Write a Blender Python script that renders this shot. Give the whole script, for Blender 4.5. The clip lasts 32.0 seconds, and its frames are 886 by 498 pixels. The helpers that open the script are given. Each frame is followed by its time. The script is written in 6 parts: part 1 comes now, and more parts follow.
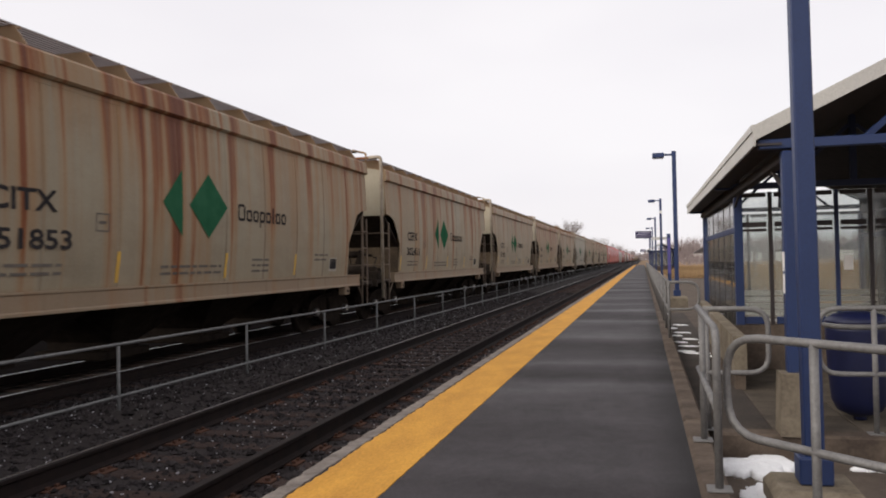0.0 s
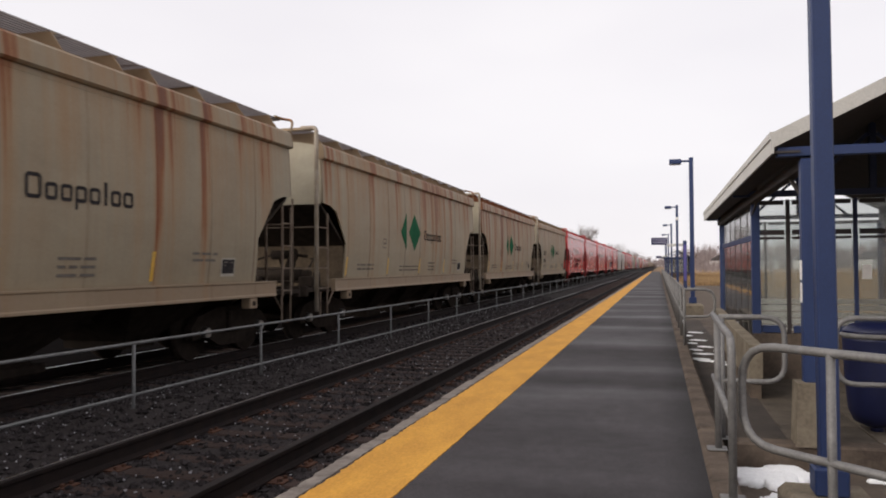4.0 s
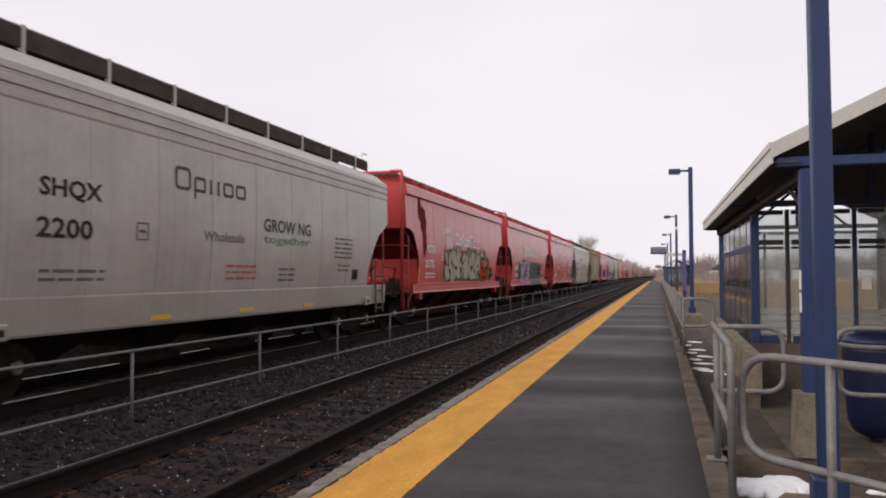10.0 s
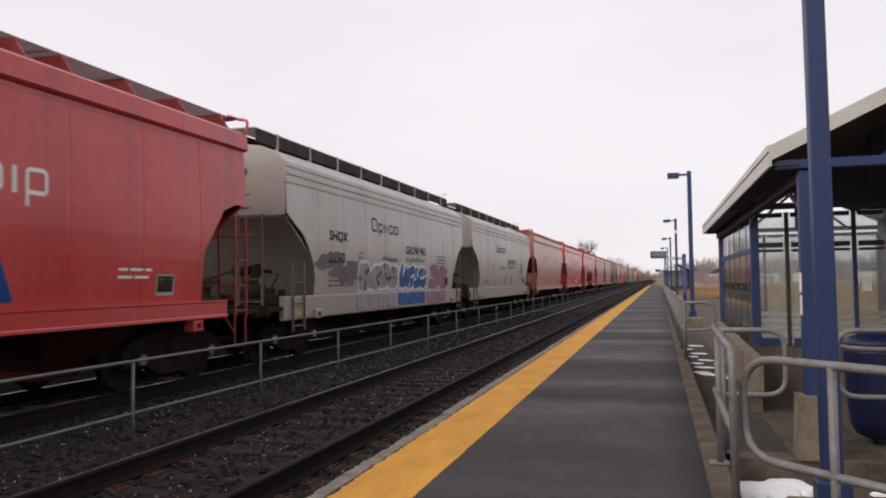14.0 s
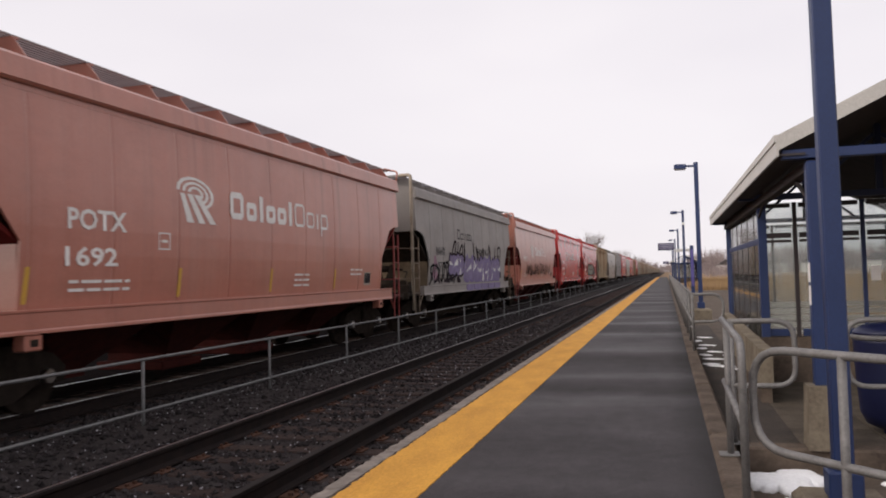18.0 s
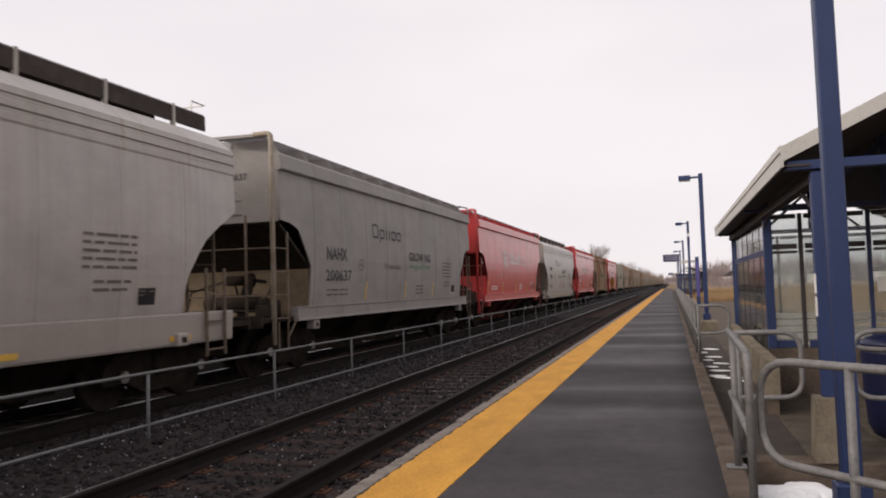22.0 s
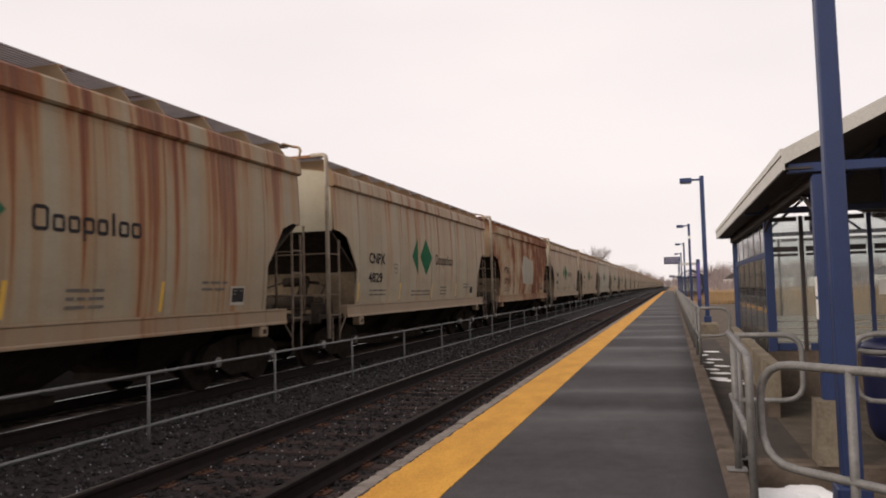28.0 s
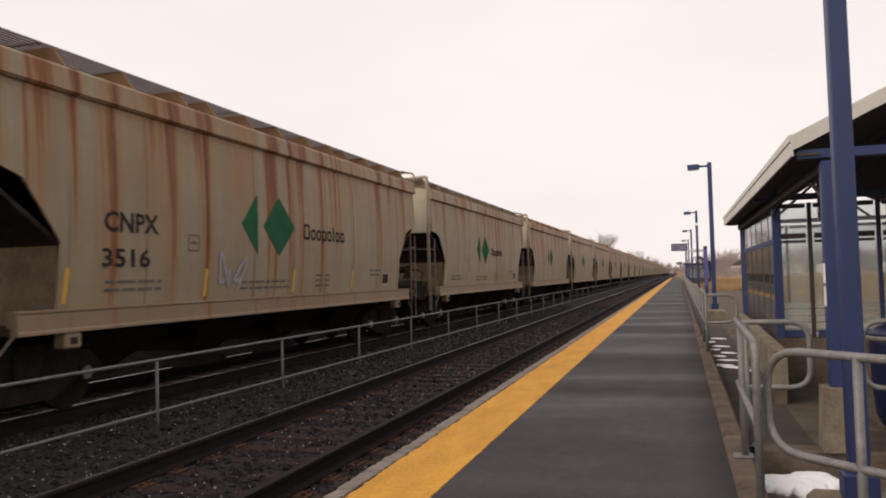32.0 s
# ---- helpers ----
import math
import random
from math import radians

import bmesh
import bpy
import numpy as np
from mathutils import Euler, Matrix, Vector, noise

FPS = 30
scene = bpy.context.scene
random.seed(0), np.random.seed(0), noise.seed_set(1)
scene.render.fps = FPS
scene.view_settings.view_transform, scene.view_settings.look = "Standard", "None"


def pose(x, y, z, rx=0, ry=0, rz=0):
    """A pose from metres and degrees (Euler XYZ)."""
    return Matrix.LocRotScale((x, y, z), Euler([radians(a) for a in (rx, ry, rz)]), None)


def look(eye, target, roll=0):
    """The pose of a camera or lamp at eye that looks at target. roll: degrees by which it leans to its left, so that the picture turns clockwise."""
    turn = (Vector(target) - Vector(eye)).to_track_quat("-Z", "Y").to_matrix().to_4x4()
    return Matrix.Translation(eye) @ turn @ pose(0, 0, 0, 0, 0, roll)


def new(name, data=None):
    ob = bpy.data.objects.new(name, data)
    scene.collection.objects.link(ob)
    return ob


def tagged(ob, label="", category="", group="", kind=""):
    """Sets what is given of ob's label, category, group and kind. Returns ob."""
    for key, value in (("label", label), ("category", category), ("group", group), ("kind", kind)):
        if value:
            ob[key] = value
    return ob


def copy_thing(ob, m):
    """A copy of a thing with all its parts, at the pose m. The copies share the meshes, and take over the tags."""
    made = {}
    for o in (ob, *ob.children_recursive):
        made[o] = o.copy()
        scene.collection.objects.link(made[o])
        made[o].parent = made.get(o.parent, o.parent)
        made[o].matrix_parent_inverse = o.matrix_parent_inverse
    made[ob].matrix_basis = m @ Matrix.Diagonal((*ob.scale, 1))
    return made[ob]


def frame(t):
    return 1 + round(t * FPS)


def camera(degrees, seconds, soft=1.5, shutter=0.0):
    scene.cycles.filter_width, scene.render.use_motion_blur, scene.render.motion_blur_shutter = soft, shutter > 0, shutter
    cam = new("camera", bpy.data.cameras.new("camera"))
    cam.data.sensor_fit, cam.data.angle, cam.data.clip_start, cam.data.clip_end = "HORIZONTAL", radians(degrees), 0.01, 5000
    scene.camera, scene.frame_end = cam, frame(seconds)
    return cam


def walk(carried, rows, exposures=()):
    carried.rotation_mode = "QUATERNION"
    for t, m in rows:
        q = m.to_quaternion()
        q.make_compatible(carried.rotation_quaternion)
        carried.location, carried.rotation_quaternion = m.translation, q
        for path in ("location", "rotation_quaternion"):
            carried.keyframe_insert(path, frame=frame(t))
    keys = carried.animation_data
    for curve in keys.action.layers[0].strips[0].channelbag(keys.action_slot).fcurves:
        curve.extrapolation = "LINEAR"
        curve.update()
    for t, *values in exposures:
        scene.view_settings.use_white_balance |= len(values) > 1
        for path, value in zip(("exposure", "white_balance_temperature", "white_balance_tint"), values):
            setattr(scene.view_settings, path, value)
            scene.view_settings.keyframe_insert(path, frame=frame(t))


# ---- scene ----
EYE = (0.0, 0.0, 1.38)
cam = camera(58.5, 32.0, soft=1.9, shutter=0.06)
# seconds; degrees left of the track, upward, and of lean
VIEW = [
    (0, 14.17, 1.03, 1.15), (0.5, 14.50, 1.05, 1.06), (1, 14.74, 1.26, 0.90), (1.5, 14.85, 1.36, 0.73), (2, 15.06, 1.67, 0.84),
    (2.5, 15.10, 1.72, 0.88), (3, 15.17, 1.46, 0.47), (3.5, 15.23, 1.29, 0.37), (5.5, 15.23, 1.45, 0.31), (6, 15.16, 1.35, 0.36),
    (6.5, 15.13, 1.35, 0.29), (7, 15.15, 1.48, 0.04), (7.5, 15.24, 1.89, 0.04), (8, 15.25, 2.13, 0.26), (8.5, 15.35, 2.21, 0.46),
    (9, 15.19, 2.27, 0.51), (9.5, 15.18, 2.19, 0.41), (10, 15.19, 1.94, 0.15), (10.5, 15.26, 1.96, 0.29), (11, 15.20, 1.86, 0.71),
    (11.5, 15.38, 1.87, 0.82), (12, 15.63, 1.95, 0.94), (12.5, 15.48, 2.04, 0.89), (13, 15.38, 2.30, 0.80), (13.5, 15.24, 2.33, 0.90),
    (14, 15.17, 2.42, 0.82), (14.5, 15.09, 2.51, 0.68), (16.5, 15.72, 2.06, 1.93), (17, 15.68, 1.99, 1.80), (17.5, 15.65, 2.08, 1.82),
    (18, 15.68, 2.06, 1.57), (18.5, 15.80, 2.24, 1.55), (19, 15.89, 2.48, 1.46), (19.5, 15.80, 2.78, 1.66), (20, 15.94, 2.85, 1.67),
    (20.5, 15.89, 2.25, 2.16), (21, 15.83, 2.18, 2.14), (21.5, 15.96, 2.76, 1.94), (22, 16.00, 2.95, 1.75), (22.5, 16.03, 2.80, 1.72),
    (23, 16.19, 2.62, 1.67), (23.5, 16.14, 2.68, 1.68), (24, 16.18, 2.82, 1.64), (24.5, 16.21, 2.99, 1.65), (25, 16.24, 3.10, 1.90),
    (25.5, 16.23, 3.16, 1.60), (27.5, 15.94, 3.11, 1.49), (28, 16.06, 3.07, 1.56), (28.5, 16.23, 2.89, 1.53), (29, 16.29, 2.80, 1.62),
    (29.5, 16.41, 2.60, 1.41), (30, 16.45, 2.42, 1.44), (30.5, 16.49, 2.34, 1.43), (31, 16.51, 2.30, 1.55), (31.5, 16.46, 2.20, 1.48),
    (32, 16.57, 2.13, 1.55),
]


def aim(yaw, pitch, lean):
    a, p = radians(yaw), radians(pitch)
    way = Vector((-math.sin(a) * math.cos(p), math.cos(a) * math.cos(p), math.sin(p)))
    return look(EYE, Vector(EYE) + 10 * way, -lean)


walk(cam, [(t, aim(y, p, r)) for t, y, p, r in VIEW], [(0, 0.06, 6500, 10), (6, 0.06, 6500, 11), (8.5, 0.01, 6500, 13), (14, 0.0, 6500, 13), (22, 0.0, 6650, 13), (26, 0.0, 6850, 13), (28.5, 0.04, 6980, 13), (32, 0.06, 7050, 13)])

# ---- light: an overcast winter day ----
SUN_UP, SUN_AROUND = radians(24), radians(228)
world = bpy.data.worlds.new("overcast_sky")
scene.world = world
world.use_nodes = True
wn, wl = world.node_tree.nodes, world.node_tree.links
wn.clear()
w_out = wn.new("ShaderNodeOutputWorld")
w_bg = wn.new("ShaderNodeBackground")
w_sky = wn.new("ShaderNodeTexSky")
w_sky.sky_type, w_sky.sun_disc = "NISHITA", False
w_sky.sun_elevation, w_sky.sun_rotation = SUN_UP, SUN_AROUND
w_dim = wn.new("ShaderNodeVectorMath")
w_dim.operation = "SCALE"
w_dim.inputs["Scale"].default_value = 0.12
w_mix = wn.new("ShaderNodeMix")
w_mix.data_type = "RGBA"
w_mix.inputs["Factor"].default_value = 0.95
w_co = wn.new("ShaderNodeTexCoord")
w_map = wn.new("ShaderNodeMapping")
w_map.inputs["Scale"].default_value = (1.0, 1.0, 3.0)
w_noise = wn.new("ShaderNodeTexNoise")
w_noise.inputs["Scale"].default_value = 1.6
w_noise.inputs["Detail"].default_value = 3
w_ramp = wn.new("ShaderNodeValToRGB")
w_ramp.color_ramp.elements[0].position, w_ramp.color_ramp.elements[0].color = 0.3, (0.84, 0.81, 0.85, 1)
w_ramp.color_ramp.elements[1].position, w_ramp.color_ramp.elements[1].color = 0.7, (0.95, 0.92, 0.94, 1)
wl.new(w_co.outputs["Generated"], w_map.inputs["Vector"])
wl.new(w_map.outputs["Vector"], w_noise.inputs["Vector"])
wl.new(w_noise.outputs["Fac"], w_ramp.inputs["Fac"])
wl.new(w_sky.outputs["Color"], w_dim.inputs[0])
wl.new(w_dim.outputs["Vector"], w_mix.inputs["A"])
wl.new(w_ramp.outputs["Color"], w_mix.inputs["B"])
wl.new(w_mix.outputs["Result"], w_bg.inputs["Color"])
w_bg.inputs["Strength"].default_value = 1.0
wl.new(w_bg.outputs["Background"], w_out.inputs["Surface"])

sun = new("sun", bpy.data.lights.new("sun", "SUN"))
sun.data.energy, sun.data.angle, sun.data.color = 3.0, radians(42), (1.0, 0.93, 0.84)
sun.matrix_basis = look((math.sin(SUN_AROUND) * 50, math.cos(SUN_AROUND) * 50, 50 * math.tan(SUN_UP)), (0, 0, 0))


# ---- materials ----
def shader(name, rough=0.8, metal=0.0):
    m = bpy.data.materials.new(name)
    m.use_nodes = True
    b = m.node_tree.nodes["Principled BSDF"]
    b.inputs["Roughness"].default_value, b.inputs["Metallic"].default_value = rough, metal
    return m, m.node_tree.nodes, m.node_tree.links, b


def coords(n, l, scale=(1, 1, 1), vary=True, kind="Object"):
    co, mp = n.new("ShaderNodeTexCoord"), n.new("ShaderNodeMapping")
    mp.inputs["Scale"].default_value = scale
    l.new(co.outputs[kind], mp.inputs["Vector"])
    if vary:
        info, mul = n.new("ShaderNodeObjectInfo"), n.new("ShaderNodeMath")
        mul.operation = "MULTIPLY"
        mul.inputs[1].default_value = 37.0
        l.new(info.outputs["Random"], mul.inputs[0])
        l.new(mul.outputs[0], mp.inputs["Location"])
    return mp.outputs["Vector"]


def noise_tex(n, l, vec, scale, detail=5, rough=0.6):
    t = n.new("ShaderNodeTexNoise")
    t.inputs["Scale"].default_value, t.inputs["Detail"].default_value, t.inputs["Roughness"].default_value = scale, detail, rough
    l.new(vec, t.inputs["Vector"])
    return t.outputs["Fac"]


def ramp(n, l, fac, stops):
    r = n.new("ShaderNodeValToRGB")
    e = r.color_ramp.elements
    while len(e) < len(stops):
        e.new(0.5)
    for el, (p, c) in zip(e, stops):
        el.position, el.color = p, (*c, 1) if len(c) == 3 else c
    l.new(fac, r.inputs["Fac"])
    return r.outputs["Color"]


def mixed(n, l, fac, a, b, blend="MIX"):
    m = n.new("ShaderNodeMix")
    m.data_type, m.blend_type = "RGBA", blend
    for key, v in (("Factor", fac), ("A", a), ("B", b)):
        if isinstance(v, (int, float)):
            m.inputs[key].default_value = v
        elif isinstance(v, tuple):
            m.inputs[key].default_value = (*v, 1)
        else:
            l.new(v, m.inputs[key])
    return m.outputs["Result"]


def bumped(n, l, b, fac, strength, dist=0.01):
    bp = n.new("ShaderNodeBump")
    bp.inputs["Strength"].default_value, bp.inputs["Distance"].default_value = strength, dist
    l.new(fac, bp.inputs["Height"])
    l.new(bp.outputs["Normal"], b.inputs["Normal"])


def times(n, l, a, b):
    m = n.new("ShaderNodeMath")
    m.operation = "MULTIPLY"
    for i, v in enumerate((a, b)):
        if isinstance(v, (int, float)):
            m.inputs[i].default_value = v
        else:
            l.new(v, m.inputs[i])
    return m.outputs[0]


def plain(name, c, c2=None, rough=0.7, metal=0.0, scale=6.0, bump=0.15, stretch=(1, 1, 1), fine=60.0, island=0.0, gloss=0.5):
    """Two-scale mottled surface between the colours c and c2."""
    m, n, l, b = shader(name, rough, metal)
    c2 = c2 or tuple(v * 0.72 for v in c)
    b.inputs["Specular IOR Level"].default_value = gloss if rough < 0.8 else min(gloss, 0.12)
    v = coords(n, l, stretch)
    big, small = noise_tex(n, l, v, scale, 6), noise_tex(n, l, v, fine, 3)
    col = mixed(n, l, ramp(n, l, big, [(0.35, (0, 0, 0)), (0.65, (1, 1, 1))]), c, c2)
    col = mixed(n, l, 0.25, col, ramp(n, l, small, [(0.3, tuple(x * 0.5 for x in c)), (0.7, tuple(min(1, x * 1.4) for x in c))]))
    if island:
        g, hv = n.new("ShaderNodeNewGeometry"), n.new("ShaderNodeHueSaturation")
        mr = n.new("ShaderNodeMapRange")
        mr.inputs["To Min"].default_value, mr.inputs["To Max"].default_value = 1 - island, 1 + island
        l.new(g.outputs["Random Per Island"], mr.inputs["Value"])
        l.new(mr.outputs["Result"], hv.inputs["Value"])
        l.new(col, hv.inputs["Color"])
        col = hv.outputs["Color"]
    l.new(col, b.inputs["Base Color"])
    if not gloss:
        d = n.new("ShaderNodeBsdfDiffuse")
        l.new(col, d.inputs["Color"])
        l.new(d.outputs[0], n["Material Output"].inputs["Surface"])
        b = d
    if bump:
        bumped(n, l, b, small, bump)
    return m


def op(n, l, kind, a, b=0.0, clamp=False):
    m = n.new("ShaderNodeMath")
    m.operation, m.use_clamp = kind, clamp
    for i, v in enumerate((a, b)):
        if isinstance(v, (int, float)):
            m.inputs[i].default_value = v
        else:
            l.new(v, m.inputs[i])
    return m.outputs[0]


def wagon_coords(n, l, scale):
    """The wagon's own space, shifted by the wagon's tone, so that runs go on from part to part."""
    co, mp, info, mul = n.new("ShaderNodeTexCoord"), n.new("ShaderNodeMapping"), n.new("ShaderNodeObjectInfo"), n.new("ShaderNodeVectorMath")
    mp.inputs["Scale"].default_value = scale
    mul.operation = "SCALE"
    mul.inputs["Scale"].default_value = 83.0
    l.new(info.outputs["Color"], mul.inputs[0])
    l.new(mul.outputs[0], mp.inputs["Location"])
    l.new(co.outputs["Object"], mp.inputs["Vector"])
    return mp.outputs["Vector"]


def car_paint(name, base, faded, streak, amount, low, grime=0.45, rough=0.55, gloss=0.16, start=0.50, fine_runs=2.6, soft=0.09, seam=0.5, lines=1.0, blotch=0.0):
    """Weathered wagon paint: faded patches, rust runs down from the roof's edge, dirt along the seams and on the sill.
    A run begins where the noise passes `start`, and only the strongest (above `low`) reach the sill."""
    m, n, l, b = shader(name, rough)
    b.inputs["Specular IOR Level"].default_value = gloss
    sep = n.new("ShaderNodeSeparateXYZ")
    l.new(coords(n, l, vary=False), sep.inputs[0])
    y, z = sep.outputs["Y"], sep.outputs["Z"]

    def level(v, a0, a1, b0, b1):
        r = n.new("ShaderNodeMapRange")
        for key, val in (("From Min", a0), ("From Max", a1), ("To Min", b0), ("To Max", b1)):
            r.inputs[key].default_value = val
        l.new(v, r.inputs["Value"])
        return r.outputs["Result"]
    bit = noise_tex(n, l, wagon_coords(n, l, (0.0, 1.1, 0.5)), 1.0, 2)
    runs = noise_tex(n, l, wagon_coords(n, l, (0.05, fine_runs, 0.05)), 1.0, 3, 0.55)
    runs = op(n, l, "ADD", runs, op(n, l, "MULTIPLY", op(n, l, "SUBTRACT", bit, 0.5), 0.22))
    thin = noise_tex(n, l, wagon_coords(n, l, (0.05, 9.0, 0.14)), 1.0, 4, 0.6)
    blot = noise_tex(n, l, wagon_coords(n, l, (1, 0.5, 0.5)), 1.3, 6, 0.65)
    fine = noise_tex(n, l, coords(n, l), 28.0, 4, 0.7)
    col = mixed(n, l, ramp(n, l, blot, [(0.35, (0, 0, 0)), (0.7, (1, 1, 1))]), base, faded)
    # sheets that have aged a little apart
    wn = n.new("ShaderNodeTexWhiteNoise")
    wn.noise_dimensions = "2D"
    cmb, info = n.new("ShaderNodeCombineXYZ"), n.new("ShaderNodeObjectInfo")
    l.new(op(n, l, "FLOOR", op(n, l, "DIVIDE", y, 1.385)), cmb.inputs["X"])
    l.new(info.outputs["Color"], cmb.inputs["Y"])
    l.new(cmb.outputs[0], wn.inputs["Vector"])
    col = mixed(n, l, 1.0, col, ramp(n, l, wn.outputs["Value"], [(0, (0.93, 0.93, 0.93)), (1, (1.03, 1.03, 1.03))]), "MULTIPLY")
    col = mixed(n, l, times(n, l, ramp(n, l, thin, [(0.48, (0, 0, 0)), (0.75, (1, 1, 1))]), 0.4 * grime * lines), col, tuple(v * 0.4 for v in base))
    dirt = ramp(n, l, noise_tex(n, l, wagon_coords(n, l, (1, 1, 1.8)), 0.9, 7, 0.7), [(0.45, (0, 0, 0)), (0.8, (1, 1, 1))])
    col = mixed(n, l, times(n, l, dirt, grime), col, tuple(v * 0.55 for v in base))
    # dirty seams between the sheets
    near = level(op(n, l, "PINGPONG", y, 0.6925), 0.006, 0.055, 1.0, 0.0)
    worn = ramp(n, l, noise_tex(n, l, wagon_coords(n, l, (0.1, 0.7, 0.35)), 1.0, 3), [(0.36, (0.15, 0.15, 0.15)), (0.6, (1, 1, 1))])
    col = mixed(n, l, times(n, l, times(n, l, near, worn), seam), col, tuple(v * 0.42 for v in mix3(base, streak)))
    # rust
    wear = info.outputs["Alpha"]
    need = op(n, l, "ADD", level(z, 1.3, 3.95, low, start), op(n, l, "MULTIPLY", op(n, l, "SUBTRACT", 1.0, wear), 0.17))
    over = op(n, l, "SUBTRACT", runs, need)
    if blotch:
        rag = noise_tex(n, l, wagon_coords(n, l, (0.3, 0.36, 0.42)), 1.0, 9, 0.62)
        over = op(n, l, "ADD", over, op(n, l, "MULTIPLY", op(n, l, "SUBTRACT", rag, 0.5), blotch))
    drip = noise_tex(n, l, wagon_coords(n, l, (0.04, 7.5, 0.10)), 1.0, 4, 0.65)
    ragged = op(n, l, "ADD", over, op(n, l, "MULTIPLY", op(n, l, "SUBTRACT", drip, 0.56), 0.55))
    halo = op(n, l, "MULTIPLY", level(over, -soft * 1.5, soft, 0.0, 0.75 * amount), op(n, l, "ADD", op(n, l, "MULTIPLY", wear, 0.65), 0.35))
    core = level(ragged, 0.0, soft * 0.9, 0.0, amount)
    stain = noise_tex(n, l, wagon_coords(n, l, (0.05, 0.75, 0.22)), 1.0, 7, 0.6)
    fall = op(n, l, "MULTIPLY", level(z, 1.6, 4.0, 0.25, 1.0), op(n, l, "MULTIPLY", wear, 0.65 * amount))
    col = mixed(n, l, op(n, l, "MULTIPLY", ramp(n, l, stain, [(0.42, (0, 0, 0)), (0.72, (1, 1, 1))]), fall), col, (streak[0] * 1.15, streak[1] * 1.75, streak[2] * 2.4))
    spot = ramp(n, l, thin, [(0.3, (0.55, 0.55, 0.55)), (0.6, (1, 1, 1))])
    col = mixed(n, l, times(n, l, halo, spot), col, tuple(min(1, a) for a in (streak[0] * 1.35, streak[1] * 2.1, streak[2] * 2.6)))
    col = mixed(n, l, times(n, l, core, spot), col, mixed(n, l, level(ragged, soft * 0.7, soft * 2.2, 0.0, 1.0), streak, (streak[0] * 0.55, streak[1] * 0.42, streak[2] * 0.5)))
    # the sill gathers what runs down
    sill = level(z, 1.25, 1.32, 1.0, 0.0)
    col = mixed(n, l, times(n, l, times(n, l, sill, blot), min(1.0, amount)), col, tuple(v * 0.9 for v in mix3(base, streak)))
    col = mixed(n, l, 0.05, col, ramp(n, l, fine, [(0.3, (0.1, 0.09, 0.08)), (0.7, (0.6, 0.56, 0.52))]))
    l.new(col, b.inputs["Base Color"])
    bumped(n, l, b, fine, 0.08, 0.004)
    return m


def mix3(a, b):
    return tuple((p + q) / 2 for p, q in zip(a, b))


RUST = (0.205, 0.064, 0.017)
P_CREAM = car_paint("cream_paint", (0.268, 0.218, 0.148), (0.305, 0.265, 0.190), RUST, 1.0, 0.60, start=0.44, soft=0.075, lines=0.8)
P_PALE = car_paint("pale_cream_paint", (0.295, 0.265, 0.205), (0.335, 0.31, 0.25), (0.22, 0.095, 0.035), 0.7, 0.66, start=0.47, soft=0.07, lines=0.6, seam=0.3)
# Lighter copy of the cream, with the light on the wagon ends put in.
P_LIT_END = car_paint("sunlit_end_paint", (0.40, 0.35, 0.26), (0.46, 0.42, 0.335), (0.30, 0.17, 0.09), 0.4, 0.8, seam=0.0, start=0.6)
P_CREAM_RUSTY = car_paint("cream_paint_rusty", (0.335, 0.25, 0.155), (0.365, 0.31, 0.225), (0.150, 0.036, 0.009), 1.0, 0.57, 0.5, start=0.41, soft=0.14, lines=0.4, blotch=2.4, gloss=0.06, rough=0.8)
P_TAN = car_paint("tan_paint", (0.365, 0.295, 0.208), (0.40, 0.355, 0.28), (0.195, 0.078, 0.020), 0.9, 0.53, 0.5, start=0.41, fine_runs=0.95, soft=0.20, lines=0.1, seam=0.22, blotch=0.9, gloss=0.06, rough=0.75)
P_RED = car_paint("red_paint", (0.50, 0.030, 0.032), (0.55, 0.058, 0.058), (0.26, 0.026, 0.024), 0.45, 0.66, 0.55, start=0.53, seam=0.10, gloss=0.46, rough=0.26)
P_PINK = car_paint("faded_red_paint", (0.42, 0.145, 0.10), (0.46, 0.185, 0.135), (0.30, 0.10, 0.065), 0.45, 0.66, 0.45, start=0.52, seam=0.2, gloss=0.5, rough=0.3)
P_GREY = car_paint("light_grey_paint", (0.355, 0.322, 0.298), (0.405, 0.378, 0.355), (0.20, 0.12, 0.07), 0.75, 0.68, 0.55, start=0.53, seam=0.16, gloss=0.5, rough=0.32)
P_WARM = car_paint("warm_grey_paint", (0.255, 0.232, 0.218), (0.295, 0.272, 0.258), (0.17, 0.12, 0.095), 0.5, 0.62, 0.7, start=0.53, seam=0.4)
P_BARE = car_paint("bare_patch_paint", (0.235, 0.215, 0.165), (0.27, 0.25, 0.20), (0.23, 0.105, 0.035), 0.3, 0.62, 0.4, start=0.55, fine_runs=1.3, soft=0.14, lines=0.3)
P_PATCH = car_paint("pale_patch_paint", (0.385, 0.35, 0.285), (0.43, 0.40, 0.34), (0.23, 0.105, 0.035), 0.3, 0.62, 0.5, start=0.55, fine_runs=1.3, soft=0.14)
M_WALKEDGE = plain("dark_walkway_edge", (0.075, 0.064, 0.060), (0.045, 0.038, 0.036), 0.85, gloss=0.0, scale=3)
M_LADDER = plain("dark_brown_ladder_paint", (0.17, 0.135, 0.105), (0.09, 0.06, 0.045), 0.8, scale=5)
M_LADDERRED = plain("dark_red_ladder_paint", (0.24, 0.035, 0.03), (0.15, 0.025, 0.022), 0.7, scale=5)
M_POST = plain("pale_worn_post_paint", (0.36, 0.31, 0.25), (0.22, 0.17, 0.12), 0.7, scale=4)
